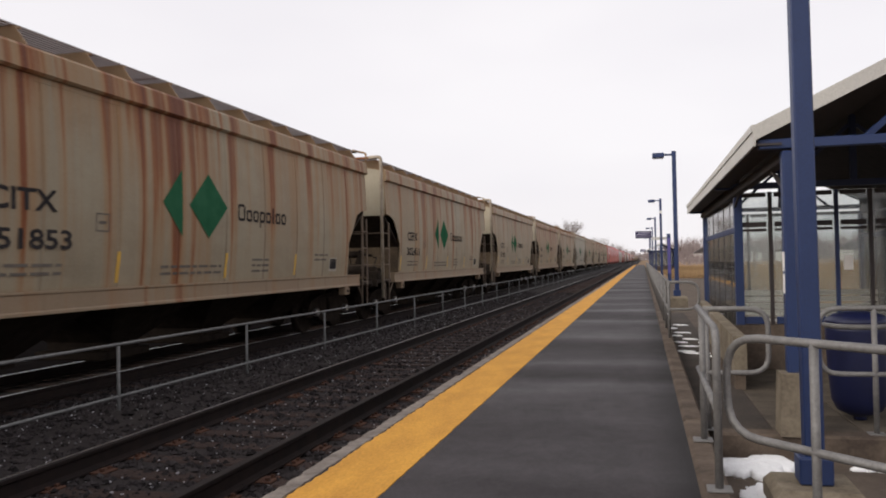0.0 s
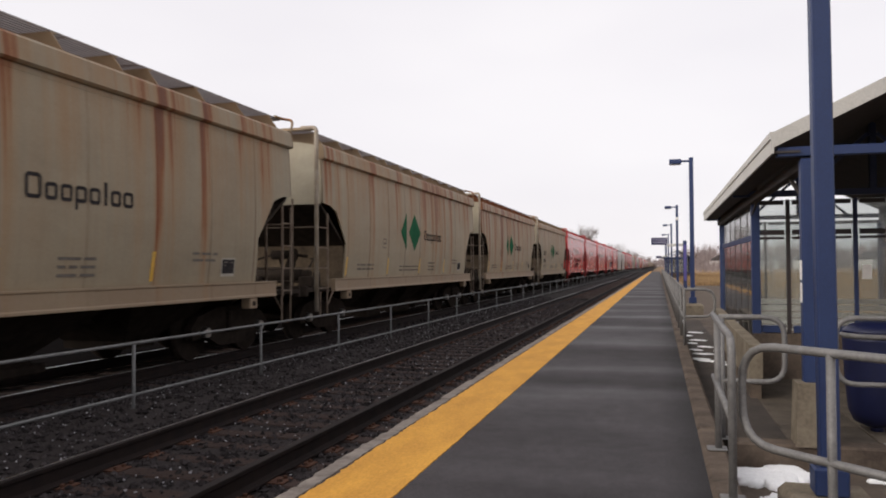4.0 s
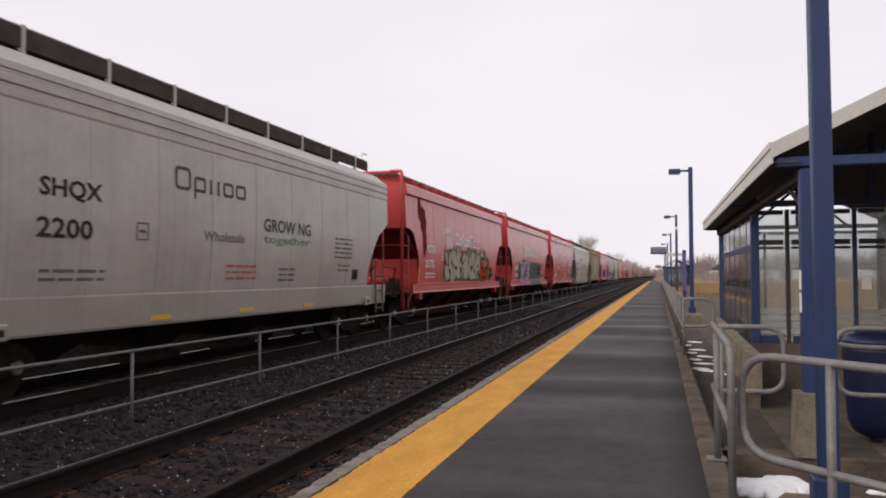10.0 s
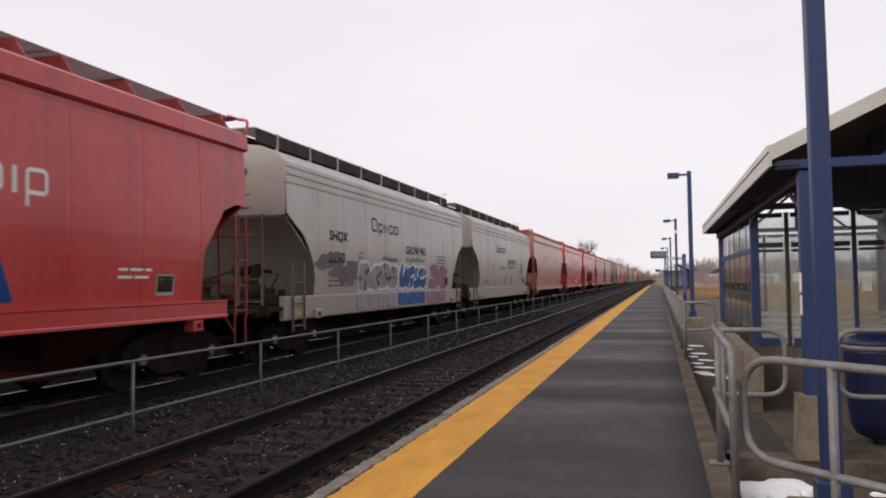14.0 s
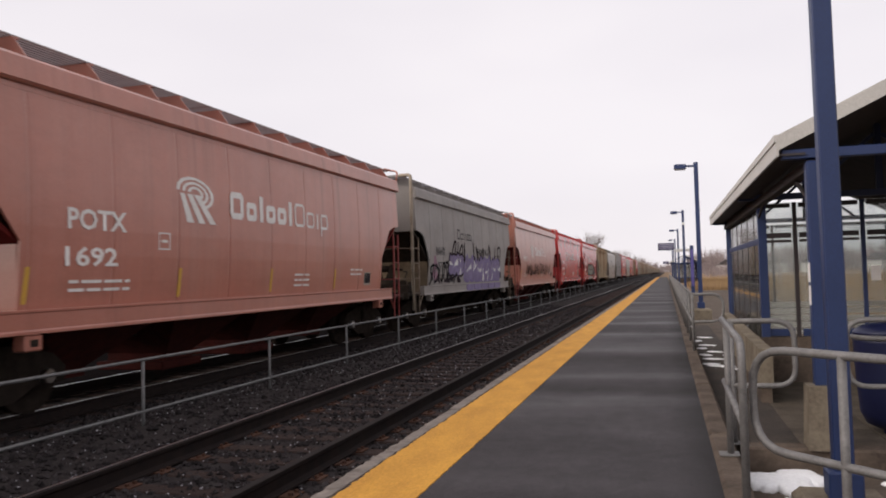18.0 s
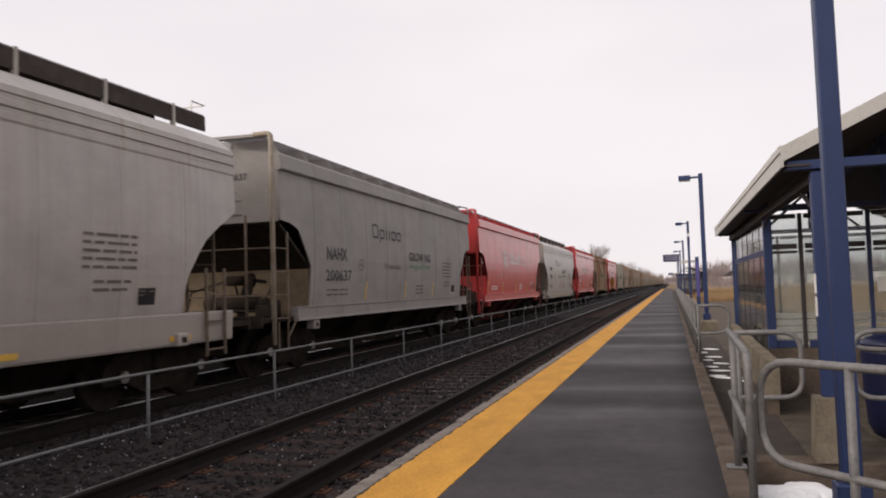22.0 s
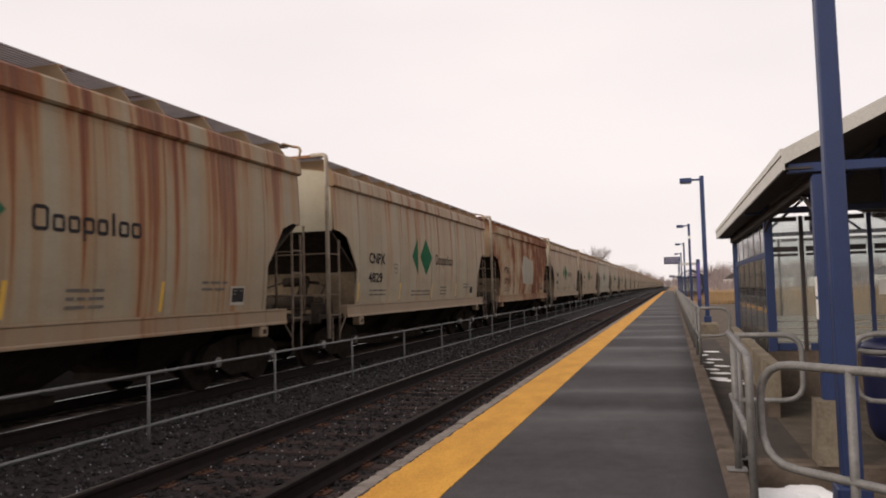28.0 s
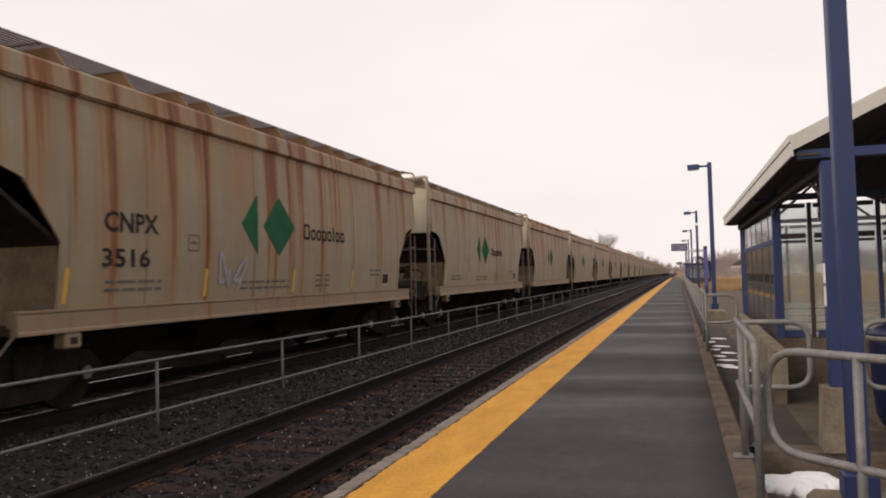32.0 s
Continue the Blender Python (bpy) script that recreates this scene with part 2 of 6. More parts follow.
M_GATE = plain("dark_maroon_steel", (0.06, 0.014, 0.012), (0.03, 0.010, 0.009), 0.9, gloss=0.06)
# Red paint with the deep shade under the sloping ends put in.
M_SLOPE = plain("shaded_red_paint", (0.15, 0.020, 0.018), (0.075, 0.014, 0.013), 0.85, gloss=0.08, scale=2.5)
# Mottled and darker than the cream of the wagon sides.
M_BULK = plain("dark_cream_paint", (0.165, 0.125, 0.085), (0.06, 0.045, 0.034), 0.9, gloss=0.06, scale=1.6, fine=20)
# Grime on the gear; on slope sheets the black also stands for shade.
M_GRIME_SHADE = plain("shaded_black_grime", (0.024, 0.019, 0.016), (0.044, 0.034, 0.027), 0.95, gloss=0.06)
M_GRATE = plain("dark_grating", (0.30, 0.285, 0.295), (0.37, 0.35, 0.36), 0.75)
M_STEEL = plain("worn_steel", (0.45, 0.44, 0.43), (0.3, 0.29, 0.28), 0.28, 1.0, bump=0.05)
M_RAILTOP = plain("polished_rail_head", (0.62, 0.61, 0.62), (0.45, 0.44, 0.44), 0.3, 1.0, bump=0.03)
M_RAILDULL = plain("dull_rail_head", (0.020, 0.016, 0.016), (0.034, 0.027, 0.025), 0.85, 0.0, bump=0.05)
M_RAILSIDE = plain("rusty_rail_web", (0.011, 0.008, 0.008), (0.020, 0.013, 0.011), 0.85)
M_BALLAST = plain("ballast_stone", (0.027, 0.023, 0.024), (0.042, 0.036, 0.036), 0.8, gloss=0.08, island=0.6, scale=3)
M_PALESTONE = plain("pale_stone_chips", (0.30, 0.29, 0.31), (0.16, 0.15, 0.16), 0.7, island=0.5)
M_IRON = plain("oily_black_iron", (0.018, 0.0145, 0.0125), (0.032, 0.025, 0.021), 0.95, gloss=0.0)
# Near-black so that the gap under the train reads as deep shade.
M_SHADEGROUND = plain("shade_black_ground", (0.005, 0.0045, 0.0045), (0.009, 0.008, 0.008), 0.95, gloss=0.0, scale=2, bump=0.6, fine=20)
M_BED = plain("ballast_bed", (0.025, 0.021, 0.021), (0.044, 0.038, 0.036), 0.95, gloss=0.1, scale=9, bump=0.8, fine=26)
M_TIE = plain("weathered_tie_wood", (0.036, 0.025, 0.022), (0.060, 0.040, 0.034), 0.9, scale=3, stretch=(0.6, 8, 8), bump=0.5)
M_PLATE = plain("rusty_tie_plate", (0.060, 0.031, 0.022), (0.095, 0.045, 0.028), 0.85, bump=0.4)
M_YELLOW = plain("yellow_edge_paint", (0.66, 0.335, 0.062), (0.48, 0.235, 0.048), 0.8, scale=3.5, bump=0.5, stretch=(1, 0.35, 1))
M_CONCRETE = plain("grey_concrete", (0.33, 0.31, 0.30), (0.24, 0.225, 0.215), 0.85, scale=4, bump=0.35)
# Kerb stains; also stands for shade on the base wall and paving edge.
M_KERB = plain("stain_and_shade_concrete", (0.135, 0.104, 0.081), (0.048, 0.037, 0.031), 0.9, scale=2.6, bump=0.7, fine=25)
M_BEIGE = plain("beige_concrete", (0.235, 0.198, 0.148), (0.10, 0.08, 0.06), 0.85, scale=3.4, bump=0.45, fine=30)
M_COPING = plain("chipped_coping_concrete", (0.27, 0.235, 0.205), (0.12, 0.10, 0.088), 0.9, scale=5, bump=0.8, fine=22)
M_PAVER = plain("pale_paving", (0.112, 0.092, 0.072), (0.048, 0.040, 0.033), 0.85, scale=2.2, bump=0.5, fine=30)
M_GALV = plain("galvanised_steel", (0.20, 0.193, 0.188), (0.125, 0.12, 0.117), 0.6, 0.25, scale=14, bump=0.1)
M_FENCE = plain("weathered_fence_pipe", (0.16, 0.16, 0.16), (0.10, 0.10, 0.10), 0.7, 0.1, scale=14, bump=0.1)
M_BLUE = plain("blue_enamel", (0.009, 0.022, 0.080), (0.013, 0.030, 0.100), 0.5, scale=2.5, bump=0.04)
M_BLUEDARK = plain("dark_blue_plastic", (0.006, 0.009, 0.042), (0.009, 0.013, 0.058), 0.45, bump=0.05)
M_BROWN = plain("dark_bronze_frame", (0.020, 0.015, 0.016), (0.032, 0.022, 0.022), 0.5, bump=0.03)
M_WHITEMETAL = plain("pale_roof_metal", (0.47, 0.455, 0.43), (0.40, 0.385, 0.36), 0.5, scale=2, bump=0.05)
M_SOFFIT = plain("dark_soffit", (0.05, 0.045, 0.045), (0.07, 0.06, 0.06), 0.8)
M_SNOW = plain("old_snow", (0.93, 0.93, 0.94), (0.88, 0.885, 0.89), 0.7, scale=8, bump=0.25, fine=40)
M_DIRT = plain("muddy_gravel", (0.085, 0.068, 0.055), (0.14, 0.11, 0.088), 0.95, scale=2.5, bump=0.9, fine=30)
M_FIELD = plain("dry_winter_grass", (0.27, 0.18, 0.108), (0.18, 0.125, 0.08), 0.95, scale=0.35, bump=0.6, fine=8)
M_PATH = plain("muddy_path", (0.075, 0.062, 0.052), (0.042, 0.036, 0.033), 0.9, scale=1.6, bump=0.6, fine=30)
M_DARKGREY = plain("dark_grey_lettering", (0.085, 0.083, 0.085), (0.12, 0.115, 0.115), 0.8, gloss=0.0)
M_STRAW = plain("straw_blades", (0.33, 0.22, 0.12), (0.22, 0.15, 0.08), 0.9, island=0.4)
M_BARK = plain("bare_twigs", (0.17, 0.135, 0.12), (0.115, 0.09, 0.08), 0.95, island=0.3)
M_WHITE = plain("white_lettering", (0.74, 0.72, 0.70), (0.64, 0.60, 0.57), 0.6)
M_BLACK = plain("black_lettering", (0.028, 0.026, 0.028), (0.05, 0.045, 0.045), 0.8, gloss=0.0)
M_FAINT = plain("faded_grey_lettering", (0.115, 0.10, 0.09), (0.18, 0.16, 0.14), 0.8, gloss=0.0, scale=3)
M_GREEN = plain("green_emblem", (0.024, 0.098, 0.052), (0.038, 0.125, 0.07), 0.8, gloss=0.0, scale=3)
M_SIGNAGE = plain("sign_yellow", (0.62, 0.36, 0.04), (0.5, 0.3, 0.05), 0.6)
M_RED_SMALL = plain("red_lettering", (0.45, 0.06, 0.06), None, 0.6)
M_SCREEN = plain("dark_display", (0.014, 0.013, 0.045), (0.020, 0.018, 0.06), 0.6, bump=0, gloss=0.15)
# Bark paled so that distance haze sits in the far woods' colour.
M_FARBARK = plain("hazed_far_twigs", (0.29, 0.24, 0.235), (0.21, 0.175, 0.17), 0.95, island=0.3)
M_LAVENDER = plain("lavender_text", (0.66, 0.64, 0.76), (0.56, 0.54, 0.68), 0.5, bump=0)
M_VIOLET = plain("violet_panel", (0.07, 0.055, 0.22), (0.09, 0.075, 0.27), 0.5, bump=0)


def asphalt():
    m, n, l, b = shader("worn_platform_asphalt", 0.75)
    b.inputs["Specular IOR Level"].default_value = 0.24
    v = coords(n, l, vary=False)
    warp = noise_tex(n, l, coords(n, l, (0.9, 0.25, 1), vary=False), 1.0, 3)
    mp = n.new("ShaderNodeCombineXYZ")
    sep = n.new("ShaderNodeSeparateXYZ")
    l.new(v, sep.inputs[0])
    l.new(op(n, l, "MULTIPLY", sep.outputs["X"], 0.10), mp.inputs["X"])
    l.new(op(n, l, "ADD", op(n, l, "MULTIPLY", sep.outputs["Y"], 0.42), op(n, l, "MULTIPLY", warp, 0.3)), mp.inputs["Y"])
    band = noise_tex(n, l, mp.outputs[0], 1.0, 3, 0.5)
    patch = noise_tex(n, l, coords(n, l, (1, 0.6, 1), vary=False), 0.8, 7, 0.7)
    spots = noise_tex(n, l, v, 7.0, 5, 0.7)
    grit = noise_tex(n, l, v, 110.0, 3, 0.7)
    col = ramp(n, l, band, [(0.40, (0.038, 0.033, 0.035)), (0.53, (0.054, 0.048, 0.051)), (0.64, (0.086, 0.079, 0.084))])
    for fac, lo, hi in ((patch, 0.74, 1.2), (spots, 0.84, 1.15), (noise_tex(n, l, v, 32.0, 4, 0.7), 0.82, 1.2), (grit, 0.75, 1.3)):
        col = mixed(n, l, 1.0, col, ramp(n, l, fac, [(0.36, (lo, lo, lo)), (0.66, (hi, hi, hi))]), "MULTIPLY")
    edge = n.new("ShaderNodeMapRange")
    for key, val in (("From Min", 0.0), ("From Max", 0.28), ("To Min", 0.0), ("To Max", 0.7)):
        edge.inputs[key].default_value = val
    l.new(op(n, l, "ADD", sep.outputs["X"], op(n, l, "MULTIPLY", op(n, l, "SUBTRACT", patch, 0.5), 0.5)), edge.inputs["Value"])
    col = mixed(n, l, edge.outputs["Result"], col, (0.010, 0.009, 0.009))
    l.new(col, b.inputs["Base Color"])
    l.new(ramp(n, l, band, [(0.35, (0.85, 0.85, 0.85)), (0.7, (0.6, 0.6, 0.6))]), b.inputs["Roughness"])
    bumped(n, l, b, grit, 0.5, 0.006)
    return m


M_ASPHALT = asphalt()


def glass(name, tint, haze):
    """Dusty pane: mostly clear, with a film of dirt and a weak mirror."""
    m, n, l, b = shader(name, 0.9)
    clear, mir, add, mixs = n.new("ShaderNodeBsdfTransparent"), n.new("ShaderNodeBsdfGlossy"), n.new("ShaderNodeMixShader"), n.new("ShaderNodeMixShader")
    clear.inputs["Color"].default_value = (*tint, 1)
    mir.inputs["Roughness"].default_value = 0.06
    b.inputs["Base Color"].default_value = (0.60, 0.62, 0.60, 1)
    dust = ramp(n, l, noise_tex(n, l, coords(n, l, (1, 1, 0.4)), 2.2, 5), [(0.3, (haze * 0.6,) * 3), (0.75, (haze * 1.5,) * 3)])
    l.new(dust, mixs.inputs[0])
    l.new(clear.outputs[0], mixs.inputs[1])
    l.new(b.outputs[0], mixs.inputs[2])
    fr = n.new("ShaderNodeFresnel")
    fr.inputs["IOR"].default_value = 1.6
    l.new(fr.outputs[0], add.inputs[0])
    l.new(mixs.outputs[0], add.inputs[1])
    l.new(mir.outputs[0], add.inputs[2])
    l.new(add.outputs[0], n["Material Output"].inputs["Surface"])
    return m


M_GLASS = glass("dusty_pane", (0.86, 0.88, 0.87), 0.10)
M_LAMPGLASS = plain("lamp_lens", (0.5, 0.52, 0.56), None, 0.3, bump=0)


# ---- mesh helpers ----
def part(name, bm, material, parent=None, label=""):
    me = bpy.data.meshes.new(name)
    bmesh.ops.recalc_face_normals(bm, faces=bm.faces)
    bm.to_mesh(me)
    bm.free()
    me.materials.append(material)
    ob = new(name, me)
    ob.parent = parent
    if label:
        ob["label"] = label
    return ob


def same(ob, x=0, y=0, z=0, rz=0):
    """Another piece like ob, on the same mesh, moved by x, y, z."""
    o = ob.copy()
    scene.collection.objects.link(o)
    o.matrix_basis = pose(x, y, z, 0, 0, rz) @ ob.matrix_basis
    return o


def empty(name, x=0, y=0, z=0):
    e = new(name)
    e.location, e.empty_display_size = (x, y, z), 0.2
    return e


def box(bm, x0, x1, y0, y1, z0, z1, bevel=0.0):
    m = Matrix.LocRotScale(((x0 + x1) / 2, (y0 + y1) / 2, (z0 + z1) / 2), None, (abs(x1 - x0), abs(y1 - y0), abs(z1 - z0)))
    r = bmesh.ops.create_cube(bm, size=1, matrix=m)
    if bevel:
        es = list({e for v in r["verts"] for e in v.link_edges})
        bmesh.ops.bevel(bm, geom=es, offset=bevel, segments=1, affect="EDGES")
    return bm


def B(*a, **k):
    return box(bmesh.new(), *a, **k)


def prism(bm, pts, a0, a1, axis="x"):
    """Extrudes the outline pts from a0 to a1 along an axis; pts are (y, z) for x, (x, z) for y, (x, y) for z."""
    def at(p, a):
        return {"x": (a, p[0], p[1]), "y": (p[0], a, p[1]), "z": (p[0], p[1], a)}[axis]
    lo, hi = [bm.verts.new(at(p, a0)) for p in pts], [bm.verts.new(at(p, a1)) for p in pts]
    k = len(pts)
    bm.faces.new(lo)
    bm.faces.new(hi[::-1])
    for i in range(k):
        bm.faces.new((lo[i], hi[i], hi[(i + 1) % k], lo[(i + 1) % k]))
    return bm


def tube(bm, pts, r, k=8):
    pts = [Vector(p) for p in pts]
    ways = [(pts[min(i + 1, len(pts) - 1)] - pts[max(i - 1, 0)]).normalized() for i in range(len(pts))]
    side = ways[0].orthogonal().normalized()
    rings = []
    for p, w in zip(pts, ways):
        side = (side - w * side.dot(w)).normalized()
        up = w.cross(side)
        rr = r if not isinstance(r, (list, tuple)) else r[len(rings)]
        rings.append([bm.verts.new(p + (side * math.cos(a) + up * math.sin(a)) * rr) for a in (math.tau * j / k for j in range(k))])
    for a, b in zip(rings, rings[1:]):
        for j in range(k):
            f = bm.faces.new((a[j], a[(j + 1) % k], b[(j + 1) % k], b[j]))
            f.smooth = k > 5
    bm.faces.new(rings[0][::-1])
    bm.faces.new(rings[-1])
    return bm


def lathe(bm, prof, x=0, y=0, k=20):
    rings = [[bm.verts.new((x + r * math.cos(math.tau * j / k), y + r * math.sin(math.tau * j / k), z)) for j in range(k)] for r, z in prof]
    for a, b in zip(rings, rings[1:]):
        for j in range(k):
            bm.faces.new((a[j], a[(j + 1) % k], b[(j + 1) % k], b[j])).smooth = True
    bm.faces.new(rings[0][::-1])
    bm.faces.new(rings[-1])
    return bm


def bend(a, b, c, r, k=5):
    """Points that round the corner b between a and c."""
    a, b, c = Vector(a), Vector(b), Vector(c)
    u, v = (a - b).normalized() * r, (c - b).normalized() * r
    return [(b + u) * (1 - t) ** 2 + b * 2 * t * (1 - t) + (b + v) * t ** 2 for t in (i / k for i in range(k + 1))]


def from_arrays(name, verts, faces, material, parent=None):
    me = bpy.data.meshes.new(name)
    me.from_pydata(verts, [], faces)
    me.materials.append(material)
    ob = new(name, me)
    ob.parent = parent
    return ob


# ---- ground, tracks, platform ----
RAIL_TOP = -0.13
NEAR_TRACK, FAR_TRACK = -3.80, -8.30
tagged(part("ground", B(-1500, 1500, -300, 3500, -0.9, -0.55), M_FIELD), "flat ground with dry brown winter grass", kind="structure")

bed = bmesh.new()
prism(bed, [(-9.0, -0.33), (-6.6, -0.31), (-5.9, -0.24), (-5.3, -0.32), (-2.20, -0.33), (-2.20, -0.6), (-9.0, -0.6)], -40, 1500, "y")
tagged(part("track_bed", bed, M_BED), "dark grey crushed stone bed under two tracks", kind="structure")

# Strip added behind the train; the shade is its colour.
shade_bm = bmesh.new()
prism(shade_bm, [(-34, -0.535), (-12.5, -0.53), (-10.3, -0.34), (-9.0, -0.33), (-9.0, -0.8), (-34, -0.8)], -40, 1500, "y")
tagged(part("cinder_strip", shade_bm, M_SHADEGROUND), "near-black ground strip beside the tracks, coloured as shade", kind="structure")


def rail_profile():
    return [(-0.07, -0.17), (0.07, -0.17), (0.07, -0.155), (0.014, -0.135), (0.012, -0.045), (0.036, -0.03), (0.036, -0.006), (-0.036, -0.006), (-0.036, -0.03), (-0.012, -0.045), (-0.014, -0.135), (-0.07, -0.155)]


def track(x, label, near):
    e = tagged(empty("railway_track", x, 0, RAIL_TOP), label, "railway track", "two railway tracks", "structure")
    for sx in (-0.7535, 0.7535):
        r = part("rail", prism(bmesh.new(), [(px + sx, pz) for px, pz in rail_profile()], -40, 1500, "y"), M_RAILSIDE, e)
        worn = (not near) or sx < 0
        part("rail_head", B(sx - 0.034, sx + 0.034, -40, 1500, -0.007, -0.001), M_RAILDULL, r, "dull brown rail head")
        if worn:
            part("polished_band", B(sx - 0.033, sx - 0.008, -40, 1500, -0.002, 0.0012), M_RAILTOP, r, "polished band on the rail head")
    rnd = random.Random(5)
    tie = plate = None
    for i in range(205 if near else 70):
        y = -4 + i * 0.54
        if tie is None:
            tie = part("tie", B(-1.3, 1.3, -0.115, 0.115, -0.36, -0.178, 0.012), M_TIE, e)
            o = tie
        else:
            o = same(tie)
        o.matrix_basis = pose(rnd.uniform(-0.04, 0.04), y + rnd.uniform(-0.03, 0.03), rnd.uniform(-0.006, 0.004), 0, 0, rnd.uniform(-1, 1))
        if near and i < 110:
            for sx in (-0.7535, 0.7535):
                if plate is None:
                    b = B(-0.17, 0.17, -0.095, 0.095, -0.178, -0.163, 0.004)
                    for px, py in ((-0.12, 0.05), (-0.12, -0.05), (0.12, 0.05), (0.12, -0.05)):
                        box(b, px - 0.014, px + 0.014, py - 0.014, py + 0.014, -0.165, -0.14)
                    p = plate = part("tie_plate", b, M_PLATE, o, "rusty tie plate with spikes")
                else:
                    p = same(plate)
                    p.parent = o
                p.matrix_basis = pose(sx, 0, 0)
    return e


track(NEAR_TRACK, "empty track with shiny rails on dark wooden ties", True)
track(FAR_TRACK, "track with polished rails under the freight train", False)


def stones(name, label, count, area, height, size, material, seed, grow=0.0):
    """Loose crushed stones, each a small irregular lump, denser close by."""
    g = np.random.default_rng(seed)
    x0, x1, y0, y1 = area
    x = g.uniform(x0, x1, count)
    y = y0 + (y1 - y0) * g.random(count) ** 1.7
    s = size * g.uniform(0.5, 1.3, count) * (1 + grow * (y - y0))
    base = np.array([(1, 0, 0), (0, 1, 0), (-1, 0, 0), (0, -1, 0), (0, 0, 1), (0.1, 0.1, -1)], float)
    jit = base[None] * g.uniform(0.55, 1.2, (count, 6, 1)) + g.normal(0, 0.14, (count, 6, 3))
    turn = g.uniform(0, math.tau, count)
    c, k = np.cos(turn), np.sin(turn)
    jit = np.stack([jit[..., 0] * c[:, None] - jit[..., 1] * k[:, None], jit[..., 0] * k[:, None] + jit[..., 1] * c[:, None], jit[..., 2] * 0.75], -1)
    z = np.array([height(a) for a in x]) + g.uniform(-0.4, 0.5, count) * s
    v = (jit * s[:, None, None] + np.stack([x, y, z], -1)[:, None]).reshape(-1, 3)
    f0 = np.array([(0, 1, 4), (1, 2, 4), (2, 3, 4), (3, 0, 4), (1, 0, 5), (2, 1, 5), (3, 2, 5), (0, 3, 5)])
    f = (f0[None] + 6 * np.arange(count)[:, None, None]).reshape(-1, 3)
    return tagged(from_arrays(name, v.tolist(), f.tolist(), material), label, "gravel", kind="stuff")


def bed_height(x):
    return float(np.interp(x, [-12.5, -10.3, -6.6, -5.9, -5.3, -2.2], [-0.56, -0.34, -0.31, -0.24, -0.32, -0.33]))


stones("ballast", "dark crushed stone ballast between and beside the rails", 34000, (-7.4, -2.25, 2.5, 42), bed_height, 0.034, M_BALLAST, 3, 0.012)

stones("ballast", "dark crushed stone ballast between and beside the rails", 9000, (-7.4, -2.25, -6.0, 2.5), bed_height, 0.034, M_BALLAST, 31)

stones("stone_chips", "pale chips scattered over the dark ballast", 2600, (-7.0, -2.28, 2.5, 40), lambda x: bed_height(x) + 0.022, 0.013, M_PALESTONE, 12, 0.01)

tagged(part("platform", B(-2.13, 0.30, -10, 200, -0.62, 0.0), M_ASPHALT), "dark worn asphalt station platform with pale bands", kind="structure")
pf = tagged(empty("platform_edge"), "grey concrete platform edge with chipped coping pieces", kind="structure")
def chipped(seed):
    """A coping piece whose front edge is broken and worn."""
    g = random.Random(seed)
    b = bmesh.new()
    rows = []
    for k in range(34):
        y = 1.985 * k / 33
        c = 0.006 + (g.uniform(0.01, 0.035) if g.random() < 0.22 else g.uniform(0, 0.008))
        back = -2.115 + g.uniform(-0.004, 0.012)
        rows.append([b.verts.new(v) for v in ((-2.24, y, -0.22), (-2.24, y, 0.005 - c), (-2.24 + c * 1.3, y, 0.010 + g.uniform(-0.003, 0.003)), (back, y, 0.0115), (back, y, -0.22))])
    for a, c in zip(rows, rows[1:]):
        for j in range(4):
            b.faces.new((a[j], c[j], c[j + 1], a[j + 1]))
    b.faces.new(rows[0])
    b.faces.new(rows[-1][::-1])
    return b


cops = [part("coping_stone", chipped(s), M_COPING, pf) for s in range(4)]
for s, c in enumerate(cops):
    c.location.y = -4 + 2 * s
for i in range(4, 102):
    same(cops[i % 4], random.Random(i).uniform(-0.006, 0.006), i * 2.0 - 2 * (i % 4), random.Random(i + 9).uniform(-0.004, 0.004))
tagged(part("platform_wall", B(-2.20, -2.13, -10, 200, -0.62, -0.2), M_CONCRETE), "grey concrete wall below the platform edge", kind="structure")
yl = bmesh.new()
g_line = random.Random(8)
edge_rows = []
for k in range(900):
    y = -4 + 0.05 * k if k < 880 else 40 + (k - 879) * 8.0
    wob = 0.012 if k < 880 else 0.0
    edge_rows.append([yl.verts.new((x, y, z)) for x, z in ((-2.105 + g_line.uniform(-wob, wob * 1.6), -0.01), (-2.10 + g_line.uniform(-wob, wob * 1.6), 0.006), (-1.557 + g_line.uniform(-wob, wob) * 0.6, 0.006), (-1.555, -0.01))])
for a, c in zip(edge_rows, edge_rows[1:]):
    for j in range(3):
        yl.faces.new((a[j], a[j + 1], c[j + 1], c[j]))
tagged(part("yellow_line", yl, M_YELLOW), "worn yellow safety strip along the platform edge", kind="structure")
kb = tagged(empty("platform_kerb"), "stained brown concrete kerb along the back of the platform", kind="structure")
k0 = part("kerb_stone", B(0.295, 0.47, 0.0, 2.985, -0.5, 0.03, 0.025), M_KERB, kb)
k0.location.y = -5
for i in range(1, 45):
    same(k0, 0, i * 3.0, random.Random(i).uniform(-0.006, 0.006))

# ---- low fence between the tracks ----
fence = tagged(empty("track_fence", -5.9, 0, 0), "low galvanised pipe fence standing between the two tracks", "fence")
p0 = part("fence_post", tube(bmesh.new(), [(0, 0, -0.45), (0, 0, 0.50)], 0.021), M_FENCE, fence)
p0.location.y = -1.2
for i in range(1, 100):
    same(p0, 0, i * 3.05, 0)
